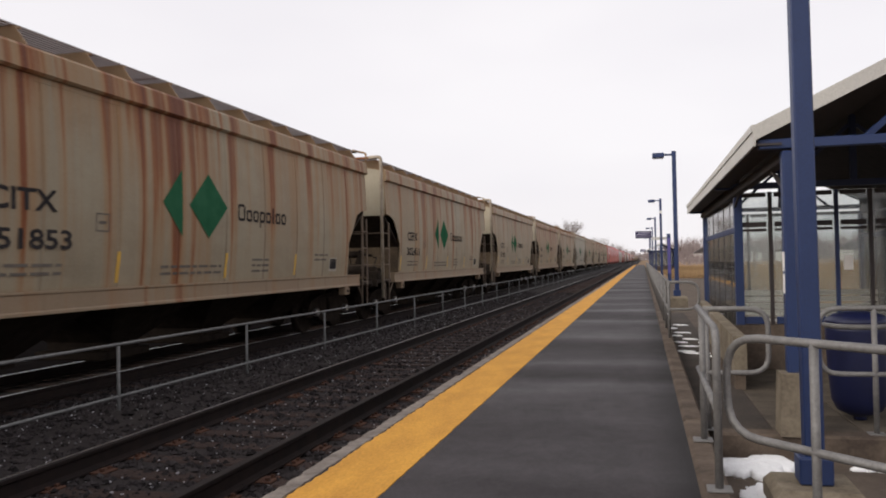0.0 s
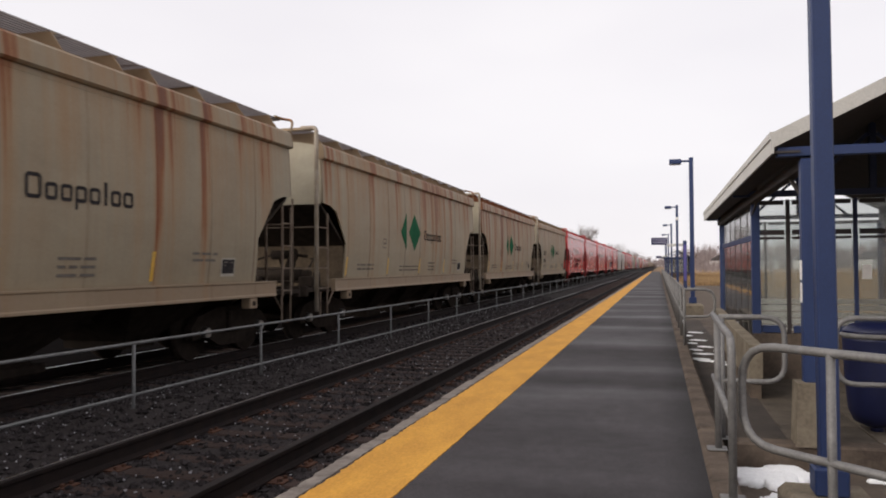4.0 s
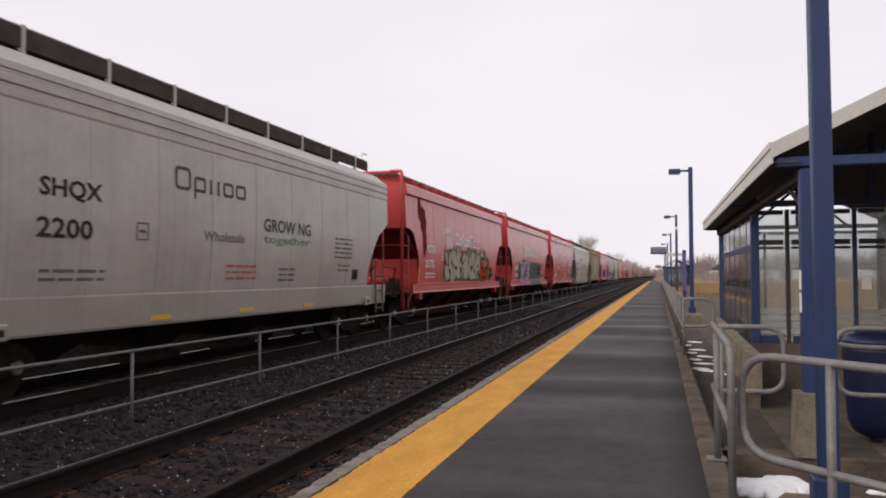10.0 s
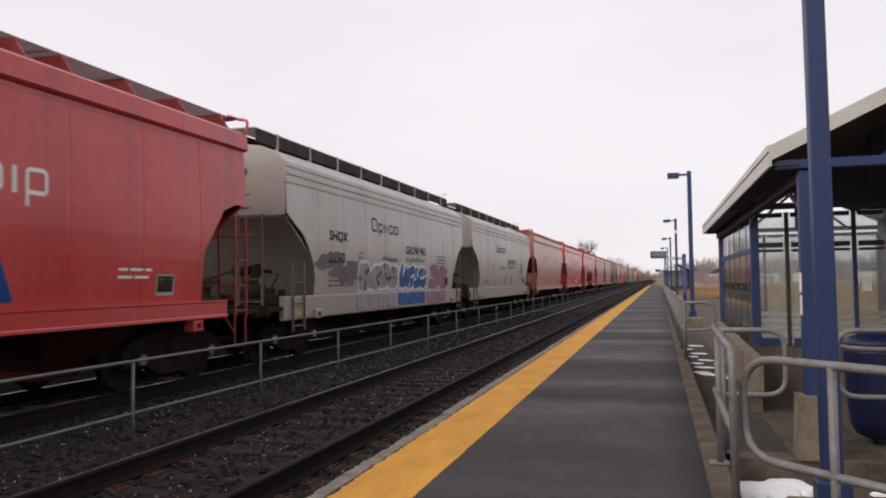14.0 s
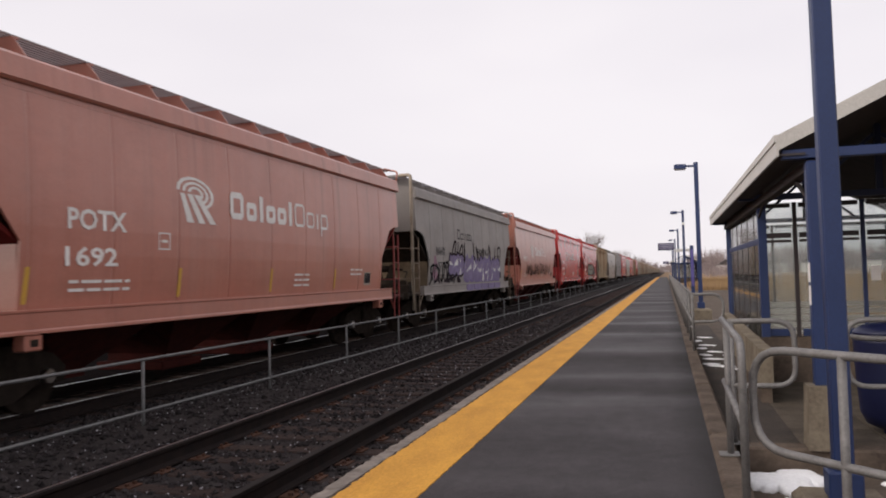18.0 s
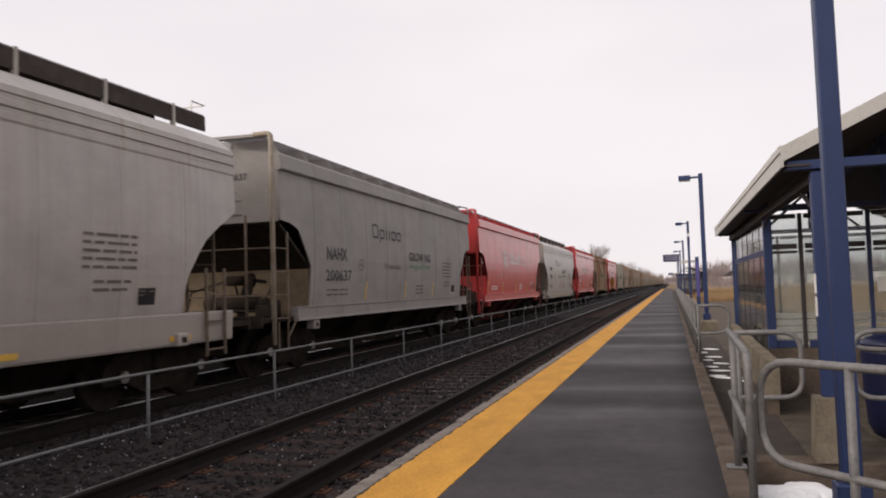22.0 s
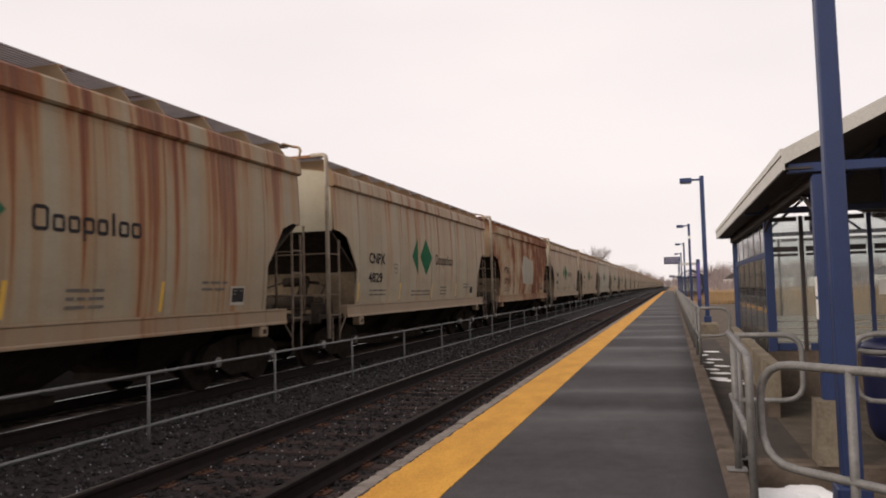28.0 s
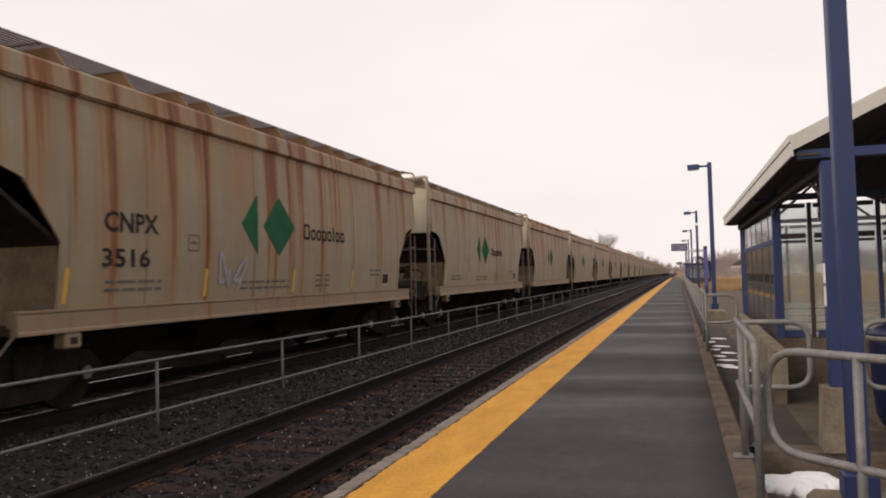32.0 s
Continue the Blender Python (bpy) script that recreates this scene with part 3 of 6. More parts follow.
for z, nm in ((0.515, "top_rail"), (-0.085, "bottom_rail")):
    part(nm, tube(bmesh.new(), [(0.0, y, z + 0.004 * math.sin(y * 1.7)) for y in np.arange(-4, 301, 3.05)], 0.0175, 6), M_FENCE, fence)

# ---- lower ground and paving behind the platform ----
SLAB = -0.20
tagged(part("gravel_yard", B(0.45, 9.0, -6, 74, -0.62, -0.40), M_DIRT), "muddy gravel strip behind the platform", kind="structure")
stones("gravel", "brown gravel and debris behind the platform", 5000, (0.55, 3.2, 3.2, 24), lambda x: -0.41, 0.02, M_DIRT, 8)
pv = tagged(empty("shelter_paving"), "pale concrete paving slabs in front of the shelter", kind="structure")
slab = part("paving_slab", B(0, 0.745, 0, 0.745, SLAB - 0.1, SLAB, 0.008), M_PAVER, pv)
first = True
for i in range(5):
    for j in range(6):
        o = slab if first else same(slab)
        first = False
        o.matrix_basis = pose(1.12 + 0.75 * i, 7.75 + 0.75 * j, 0.004 * ((i * 7 + j * 3) % 3))
# Darker concrete takes in the shadow on this face.
tagged(part("paving_edge", B(0.62, 5.2, 7.50, 7.745, -0.5, SLAB + 0.01, 0.02), M_KERB), "stained concrete kerb at the end of the paving, shadow in its colour", kind="structure")
tagged(part("access_path", B(0.475, 1.11, 7.75, 24, -0.5, SLAB + 0.003), M_PATH), "dark muddy path beside the shelter", kind="structure")
tagged(part("shelter_floor", B(1.12, 5.2, 12.3, 19, -0.5, SLAB - 0.002), M_PAVER), "pale concrete floor of the shelter", kind="structure")


# ---- railings ----
def d_loop(a, b, top, low, r=0.2, open_end="b"):
    """A rail that runs from a to b at the height top, turns round at b and comes back at the height low."""
    a, b = Vector(a), Vector(b)
    pts = [(*a, top)] + bend((*a, top), (*b, top), (*b, low), r) + bend((*b, top), (*b, low), (*a, low), r) + [(*a, low)]
    return tube(bmesh.new(), pts, 0.024)


def railing(label, parts):
    e = tagged(empty("railing"), label, "railing", "galvanised station railings")
    for name, bm in parts:
        part(name, bm, M_GALV, e)
    return e


def post(x, y, z0, z1, r=0.024):
    return ("post", tube(bmesh.new(), [(x, y, z0), (x, y, z1)], r))


def foot(x, y, z):
    return ("base_plate", B(x - 0.07, x + 0.07, y - 0.07, y + 0.07, z, z + 0.012, 0.003))


side = [(0.40, 6.45, 1.0)] + bend((0.40, 6.45, 1.0), (0.40, 4.87, 0.96), (0.40, 4.87, 0.1), 0.14) + [(0.40, 4.87, 0.03)]
railing("short galvanised pipe railing on the platform kerb", [
    ("top_rail", tube(bmesh.new(), side, 0.024)), ("mid_rail", tube(bmesh.new(), [(0.40, 6.45, 0.53), (0.40, 4.87, 0.48)], 0.022)),
    post(0.41, 6.17, 0.03, 0.98), foot(0.40, 6.17, 0.03), foot(0.40, 4.87, 0.03)])
u = Vector((0.674, -0.738))
s0 = Vector((0.46, 4.93))
railing("galvanised railing with a rounded end slanting away from the platform", [
    ("loop_rail", d_loop(s0 + u * 2.4, s0, 0.92, 0.35, 0.23)),
    post(*(s0 + u * 0.585), -0.40, 0.92), post(*(s0 + u * 2.0), -0.40, 0.92), foot(*(s0 + u * 0.585), -0.40)])
railing("galvanised railing with a rounded end beside the path", [
    ("loop_rail", d_loop((0.52, 7.66), (1.08, 7.66), 0.91, 0.33, 0.17)), post(0.55, 7.66, -0.19, 0.91), foot(0.55, 7.66, -0.195)])
railing("galvanised railing with a rounded end before the shelter", [
    ("loop_rail", d_loop((3.6, 7.66), (1.50, 7.66), 0.91, 0.33, 0.17)), post(1.95, 7.66, -0.19, 0.91), post(3.3, 7.66, -0.19, 0.91), foot(1.95, 7.66, -0.195)])
long_parts = [("loop_rail", d_loop((0.42, 14.0), (0.90, 14.0), 0.98, 0.52, 0.19))]
long_parts += [(n, tube(bmesh.new(), [(0.41, 14.0, z), (0.41, 120, z)], 0.024, 6)) for n, z in (("top_rail", 0.99), ("mid_rail", 0.50))]
long_parts += [post(0.41, 14.0 + 2.0 * i, 0.0, 0.99) for i in range(54)]
railing("long galvanised railing along the back of the platform", long_parts)


# ---- lamps ----
def lamp_post(x, y, base, lean=0.0, skirt=False):
    e = tagged(empty("street_lamp", x, y, base), "tall square blue lamp post with a flat head over the platform", "lamp post", "platform lamp posts")
    part("pole", B(-0.065, 0.065, -0.065, 0.065, 0.0, 4.78 - base, 0.01), M_BLUE, e)
    part("base_cover", B(-0.11, 0.11, -0.11, 0.11, 0.0, 0.19, 0.012), M_BLUE, e)
    part("arm", B(-0.32, -0.06, -0.03, 0.03, 4.64 - base, 4.70 - base), M_BLUE, e)
    h = part("lamp_head", B(-0.66, -0.30, -0.16, 0.16, 4.58 - base, 4.73 - base, 0.015), M_BLUE, e)
    part("lens", B(-0.63, -0.33, -0.13, 0.13, 4.568 - base, 4.579 - base), M_LAMPGLASS, h, "pale flat lamp lens")
    e.rotation_euler = (0, radians(lean), 0)
    pl = bmesh.new()
    w, v = 0.30, 0.25
    rings = [[(-w, -w, -0.45), (w, -w, -0.45), (w, w, -0.45), (-w, w, -0.45)], [(-w, -w, -0.06), (w, -w, -0.06), (w, w, -0.06), (-w, w, -0.06)], [(-v, -v, -0.0), (v, -v, -0.0), (v, v, -0.0), (-v, v, -0.0)]]
    vs = [[pl.verts.new(p) for p in r] for r in rings]
    for a, b in zip(vs, vs[1:]):
        for i in range(4):
            pl.faces.new((a[i], a[(i + 1) % 4], b[(i + 1) % 4], b[i]))
    pl.faces.new(vs[0][::-1])
    pl.faces.new(vs[-1])
    o = part("lamp_plinth", pl, M_BEIGE)
    o.location = (x, y, base - 0.002)
    tagged(o, "pale concrete plinth under a lamp post", "plinth", "lamp post plinths")
    return e


lamp_post(1.13, 6.05, -0.21, -0.3)
for ly in (26.0, 46.2, 66.5, 87.0, 107.0, 127.0):
    lamp_post(1.02, ly, 0.2 if ly < 40 else 0.0)

# ---- shelter ----
sh = tagged(empty("platform_shelter", 0, 0, SLAB), "blue steel shelter with glazed walls and a pale gabled roof", "shelter", "platform shelters")
RIDGE_X, EAVE_X, FAR_X = 2.85, 1.0, 4.7
Z0 = -SLAB
y0, y1 = 7.55, 18.4


def roof_z(x):
    return 2.55 + Z0 + 0.478 * (min(x, 2 * RIDGE_X - x) - EAVE_X)


for xa, xb in ((EAVE_X, RIDGE_X), (RIDGE_X, FAR_X)):
    rb = bmesh.new()
    prism(rb, [(xa, roof_z(xa)), (xb, roof_z(xb)), (xb, roof_z(xb) - 0.05), (xa, roof_z(xa) - 0.05)], y0, y1, "y")
    part("roof_sheet", rb, M_WHITEMETAL, sh, "pale grey metal roof sheet")
    for yy in (y0 - 0.03, y1):
        fb = bmesh.new()
        prism(fb, [(xa, roof_z(xa) + 0.012), (xb, roof_z(xb) + 0.012), (xb, roof_z(xb) - 0.125), (xa, roof_z(xa) - 0.125)], yy, yy + 0.03, "y")
        part("gable_trim", fb, M_WHITEMETAL, sh)
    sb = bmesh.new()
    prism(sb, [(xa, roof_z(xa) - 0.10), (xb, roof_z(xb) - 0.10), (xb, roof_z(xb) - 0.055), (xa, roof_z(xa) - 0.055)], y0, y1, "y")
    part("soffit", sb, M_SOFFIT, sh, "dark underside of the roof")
for xa in (EAVE_X - 0.02, FAR_X):
    part("eave_trim", B(xa, xa + 0.02, y0 - 0.03, y1 + 0.03, 2.37 + Z0, 2.562 + Z0), M_WHITEMETAL, sh)
    part("gutter_lip", B(xa - 0.012 if xa < 2 else xa + 0.02, xa if xa < 2 else xa + 0.032, y0 - 0.03, y1 + 0.03, 2.50 + Z0, 2.562 + Z0), M_WHITEMETAL, sh)
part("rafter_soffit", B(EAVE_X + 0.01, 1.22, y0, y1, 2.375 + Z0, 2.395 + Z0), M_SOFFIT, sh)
for yy in (7.62, 12.0, 18.0):
    part("tie_beam", B(EAVE_X + 0.03, FAR_X - 0.03, yy - 0.05, yy + 0.05, 2.345 + Z0, 2.43 + Z0, 0.006), M_BLUE, sh)
    for sx in (-1, 1):
        part("brace", tube(bmesh.new(), [(RIDGE_X + sx * 0.05, yy, roof_z(RIDGE_X) - 0.25), (RIDGE_X + sx * 0.95, yy, 2.40 + Z0)], 0.035, 4), M_BLUE, sh)
    part("king_post", B(RIDGE_X - 0.04, RIDGE_X + 0.04, yy - 0.04, yy + 0.04, 2.4 + Z0, roof_z(RIDGE_X) - 0.1), M_BLUE, sh)
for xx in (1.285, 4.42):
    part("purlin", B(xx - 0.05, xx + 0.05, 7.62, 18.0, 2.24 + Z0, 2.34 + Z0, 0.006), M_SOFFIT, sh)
    part("column", B(xx - 0.065, xx + 0.065, 7.55, 7.68, 0.54, 2.32 + Z0, 0.012), M_BLUE, sh, "square blue steel column")
    pier = bmesh.new()
    prism(pier, [(xx - 0.15, 0.0), (xx + 0.15, 0.0), (xx + 0.13, 0.55), (xx - 0.13, 0.55)], 7.46, 7.76, "y")
    part("pier", pier, M_BEIGE, sh, "pale concrete pier under a column")
    part("knee_brace", tube(bmesh.new(), [(xx, 7.7, 1.95 + Z0), (xx, 8.6, 2.25 + Z0)], 0.022, 4), M_SOFFIT, sh)
    part("knee_brace", tube(bmesh.new(), [(xx, 11.9, 2.10 + Z0), (xx, 11.3, 2.25 + Z0)], 0.018, 4), M_SOFFIT, sh)
# glazed walls
GX0, GX1, GY0, GY1 = 1.33, 4.4, 12.0, 18.0
# The dark concrete stands in for shade on the wall's front.
part("base_wall", B(GX0 - 0.06, GX1 + 0.06, GY0 - 0.09, GY0 + 0.09, 0.0, 0.62), M_KERB, sh, "low concrete base wall, darkened for its shade")


def bar(name, x0, x1, ya, yb, za, zb, mat=M_BROWN):
    return part(name, B(x0, x1, ya, yb, za, zb, 0.004), mat, sh)


for yw in (GY0, GY1):
    xs = [GX0, 1.76, 2.19, 2.62, 3.05, 3.48, 3.94, GX1]
    for i, x in enumerate(xs):
        w = 0.055 if i in (0, len(xs) - 1) else 0.026
        bar("mullion", x - w, x + w, yw - w, yw + w, 0.62, 2.30 + Z0, M_BLUE if i in (0, 3, len(xs) - 1) else M_BROWN)
    for x, xn in zip(xs, xs[1:]):
        for z, w in ((0.68, 0.05), (1.96, 0.018), (2.04, 0.035), (2.46, 0.03)) if yw == GY0 else ((0.68, 0.05), (2.46, 0.03)):
            bar("transom", x + 0.055, xn - 0.055, yw - 0.025, yw + 0.025, z - w, z + w, M_BLUE if z < 1 else M_BROWN)
        g = part("pane", B(x + 0.02, xn - 0.02, yw - 0.005, yw + 0.005, 0.7, 2.3 + Z0), M_GLASS, sh)
        g.visible_shadow = False
for xw in (GX0, GX1):
    ys = [GY0 + i * 1.0 for i in range(7)]
    for i, y in enumerate(ys[1:-1]):
        bar("mullion", xw - 0.011, xw + 0.011, y - 0.022, y + 0.022, 0.3, 2.30 + Z0)
    for y, yn in zip(ys, ys[1:]):
        for z, w in ((0.35, 0.05), (1.98, 0.045)):
            bar("transom", xw - 0.012, xw + 0.012, y + 0.023, yn - 0.023, z - w, z + w, M_BROWN if z < 1.9 else M_BLUE)
        g = part("pane", B(xw - 0.005, xw + 0.005, y + 0.02, yn - 0.02, 0.4, 2.3 + Z0), M_GLASS, sh)
        g.visible_shadow = False
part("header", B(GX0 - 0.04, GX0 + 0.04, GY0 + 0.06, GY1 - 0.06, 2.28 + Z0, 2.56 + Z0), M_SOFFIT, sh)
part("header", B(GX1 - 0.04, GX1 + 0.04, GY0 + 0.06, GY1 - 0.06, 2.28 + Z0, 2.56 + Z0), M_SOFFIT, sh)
for za, zb in ((1.05, 1.22), (1.25, 1.42)):
    part("notice", B(1.214, 1.219, 7.56, 7.64, za + Z0, zb + Z0), M_WHITE, sh, "narrow white notice on a blue column")
part("warning_sign", B(2.69, 2.81, GY0 - 0.04, GY0 - 0.035, 1.18 + Z0, 1.38 + Z0), M_WHITE, sh, "small white sign on a glass wall")

bench = tagged(empty("bench", 2.6, 15.0, SLAB), "pale slatted bench inside the glazed shelter", "bench")
for i in range(3):
    part("seat_slat", B(-1.1, 1.4, 0.0 + i * 0.13, 0.11 + i * 0.13, 0.43, 0.46), M_WHITEMETAL, bench)
for i in range(4):
    part("back_slat", B(-1.1, 1.4, 0.42, 0.45, 0.52 + i * 0.12, 0.61 + i * 0.12), M_WHITEMETAL, bench)
for x in (-1.0, 0.15, 1.3):
    part("leg", B(x - 0.03, x + 0.03, 0.0, 0.42, 0.0, 0.43), M_BLUE, bench)

# low wall along the path
lw = bmesh.new()
prism(lw, [(10.0, 0.0), (16.2, 0.0), (16.2, 0.55), (10.0, 0.44)], 1.02, 1.17, "x")
tagged(part("low_wall", lw, M_BEIGE), "low beige concrete wall along the path by the shelter", kind="structure")
# Added footing: fills the dark gap below the low wall.
tagged(part("wall_footing", B(1.035, 1.155, 10.05, 16.15, SLAB - 0.25, 0.0), M_KERB), "dark footing added under the low wall", kind="structure")

# blue litter bin
bn = tagged(empty("litter_bin", 1.98, 8.35, SLAB), "dark blue plastic litter bin with a domed lid", "bin")
part("barrel", lathe(bmesh.new(), [(0.10, 0.05), (0.20, 0.10), (0.245, 0.2), (0.27, 0.5), (0.285, 0.86), (0.29, 0.90)], k=28), M_BLUEDARK, bn)
part("rim", lathe(bmesh.new(), [(0.292, 0.885), (0.305, 0.90), (0.305, 0.925), (0.29, 0.935)], k=28), M_GALV, bn, "pale rim under the lid")
part("lid", lathe(bmesh.new(), [(0.29, 0.93), (0.285, 0.96), (0.22, 1.01), (0.12, 1.035), (0.01, 1.04)], k=28), M_BLUEDARK, bn)
part("stem", lathe(bmesh.new(), [(0.06, 0.0), (0.06, 0.06)], k=12), M_BLUEDARK, bn)


# ---- snow ----
def snow_patch(x, y, z, rx, ry, h, seed, turn=0.0):
    """A thin sheet of melting snow with a ragged rim and a lumpy top."""
    g = random.Random(seed)
    b = bmesh.new()
    k, rings = 72, []
    ct, st = math.cos(radians(turn)), math.sin(radians(turn))
    ph = [g.uniform(0, 6.3) for _ in range(6)]
    for q, hz in ((1.0, -0.1), (0.985, 0.35), (0.94, 0.62), (0.84, 0.8), (0.66, 0.9), (0.42, 1.0), (0.2, 0.95), (0.05, 1.0)):
        ring = []
        for j in range(k):
            a = math.tau * j / k
            rad = q * (1 + 0.24 * math.sin(2 * a + ph[0]) + 0.18 * math.sin(3 * a + ph[1]) + q ** 5 * (0.10 * math.sin(7 * a + ph[2]) + 0.08 * math.sin(13 * a + ph[4]) + 0.06 * math.sin(23 * a + ph[5])))
            p, q2 = rx * rad * math.cos(a), ry * rad * math.sin(a)
            ring.append(b.verts.new((x + p * ct - q2 * st, y + p * st + q2 * ct, z + h * hz * (1 + 0.05 * math.sin(5 * a + ph[3] + 5 * q) + 0.03 * math.sin(9 * a + ph[4] + 9 * q)))))
        rings.append(ring)
    for a, c in zip(rings, rings[1:]):
        for j in range(k):
            b.faces.new((a[j], a[(j + 1) % k], c[(j + 1) % k], c[j])).smooth = True
    b.faces.new(rings[-1])
    b.faces.new(rings[0][::-1])
    tagged(part("snow_patch", b, M_SNOW), "melting patch of old white snow on gravel", "snow", "snow patches")


snow_patch(0.85, 7.08, -0.41, 0.27, 0.36, 0.08, 1)
snow_patch(0.78, 6.25, -0.41, 0.12, 0.36, 0.035, 2)
snow_patch(1.02, 7.26, -0.41, 0.22, 0.19, 0.07, 5)
snow_patch(1.80, 7.22, -0.41, 0.13, 0.10, 0.05, 3)
for i, (x, y, rx, ry, turn) in enumerate(((0.86, 13.7, 0.10, 0.20, 62), (0.66, 14.0, 0.09, 0.13, 55), (0.76, 14.8, 0.06, 0.17, 66), (0.98, 13.3, 0.05, 0.09, 60), (0.66, 15.5, 0.07, 0.13, 58), (0.84, 16.1, 0.06, 0.14, 68), (0.64, 16.8, 0.06, 0.10, 50), (0.76, 17.5, 0.06, 0.15, 64), (0.62, 18.6, 0.07, 0.10, 55), (0.80, 19.5, 0.07, 0.14, 62), (1.02, 15.4, 0.04, 0.06, 60), (0.60, 23.4, 0.07, 0.3, 0))):
    snow_patch(x, y, SLAB + 0.003, rx, ry, 0.022, 10 + i, turn)


# ---- farther along the platform ----
far_shelter = copy_thing(sh, pose(-0.5, 96.0, SLAB))


def info_sign(y):
    e = tagged(empty("information_sign", 0, y, 0), "dark display board on an arm of a blue pylon", "sign", "platform display signs")
    b = part("display_case", B(-0.50, 0.63, -0.10, 0.10, 2.92, 3.44, 0.02), M_SCREEN, e)
    for i in range(3):
        part("text_bar", B(-0.42, 0.55, -0.107, -0.101, 3.06 + 0.13 * i, 3.085 + 0.13 * i), M_LAVENDER, b, "pale violet line of unreadable text")
    part("arm", B(0.63, 1.75, -0.05, 0.05, 2.78, 2.98, 0.01), M_WHITEMETAL, e, "pale arm")
    part("pylon", B(1.72, 1.98, -0.12, 0.12, -0.42, 3.2, 0.02), M_BLUE, e)
    part("pylon_panel", B(1.76, 1.94, -0.128, -0.121, 0.3, 2.9), M_VIOLET, e, "violet panel with faded print")
    return e


sp = tagged(empty("loudspeaker", 1.02, 46.1, 4.05), "small white loudspeaker clamped to a lamp post", "loudspeaker")
part("horn", tube(bmesh.new(), [(0, -0.08, 0), (0, -0.2, -0.02), (0, -0.36, -0.05)], [0.03, 0.05, 0.09], 12), M_WHITE, sp)
part("clamp", B(-0.05, 0.05, -0.10, 0.02, -0.06, 0.06), M_GALV, sp)
for sy in (60.0, 170.0):
    info_sign(sy)


# ---- distance ----
def bare_tree(x, y, height, seed, label="bare grey-brown winter tree beyond the railway"):
    """Trunk, limbs and many thin twigs, tapered at each fork."""
    g = random.Random(seed)
    e = tagged(empty("tree", x, y, -0.56), label, "tree", "bare trees")
    trunk, crown = bmesh.new(), bmesh.new()

    def grow(p, w, length, r, depth):
        mid = p + w * length * 0.5 + Vector((g.uniform(-1, 1), g.uniform(-1, 1), 0)) * length * 0.06
        end = p + w * length
        tube(trunk if depth < 2 else crown, [p, mid, end], [r, r * 0.82, r * 0.62], 5 if depth < 2 else 3)
        if depth >= 5:
            return
        for i in range(3 if depth < 4 else 2):
            a, s = g.uniform(0, math.tau), g.uniform(0.35, 0.75)
            way = (w + Vector((math.cos(a) * s, math.sin(a) * s, g.uniform(0.0, 0.25)))).normalized()
            start = end if i else p + w * length * g.uniform(0.6, 0.95)
            grow(start, way, length * g.uniform(0.62, 0.8), r * 0.58, depth + 1)
    grow(Vector((0, 0, 0)), Vector((g.uniform(-0.05, 0.05), g.uniform(-0.05, 0.05), 1)).normalized(), height * 0.29, height * 0.017 + 0.03, 0)
    part("trunk", trunk, M_BARK, e)
    part("crown", crown, M_BARK, e)
    return e


for i, (x, y, h) in enumerate(((-30, 292, 17), (-27, 296, 20), (-23.5, 288, 19), (-28.6, 291, 18), (-25.2, 294, 19), (-18.5, 300, 14), (-17, 420, 15), (-21, 440, 17), (-26, 450, 14), (-20, 640, 17), (-26, 650, 19), (5.5, 240, 7), (7.5, 250, 8), (9.5, 262, 7.5))):
    bare_tree(x, y, h, 40 + i)


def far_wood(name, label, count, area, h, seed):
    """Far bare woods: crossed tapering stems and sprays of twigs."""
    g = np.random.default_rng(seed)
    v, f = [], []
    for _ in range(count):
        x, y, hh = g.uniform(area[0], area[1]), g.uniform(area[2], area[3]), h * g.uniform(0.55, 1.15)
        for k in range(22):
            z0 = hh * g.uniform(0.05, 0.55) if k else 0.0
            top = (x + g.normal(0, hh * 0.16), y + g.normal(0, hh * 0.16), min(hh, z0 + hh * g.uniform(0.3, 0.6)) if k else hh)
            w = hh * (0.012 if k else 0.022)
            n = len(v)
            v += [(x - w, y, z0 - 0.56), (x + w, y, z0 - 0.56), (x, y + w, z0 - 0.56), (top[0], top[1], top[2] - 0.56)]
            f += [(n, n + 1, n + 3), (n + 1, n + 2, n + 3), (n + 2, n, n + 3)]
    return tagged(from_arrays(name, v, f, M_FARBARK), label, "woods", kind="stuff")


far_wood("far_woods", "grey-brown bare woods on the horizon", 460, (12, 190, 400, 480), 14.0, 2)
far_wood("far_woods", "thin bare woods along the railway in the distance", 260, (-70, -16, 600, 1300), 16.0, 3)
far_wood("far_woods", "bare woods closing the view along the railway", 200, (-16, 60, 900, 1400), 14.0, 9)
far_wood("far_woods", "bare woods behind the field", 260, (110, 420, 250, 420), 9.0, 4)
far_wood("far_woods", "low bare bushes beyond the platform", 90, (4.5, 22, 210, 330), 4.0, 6)


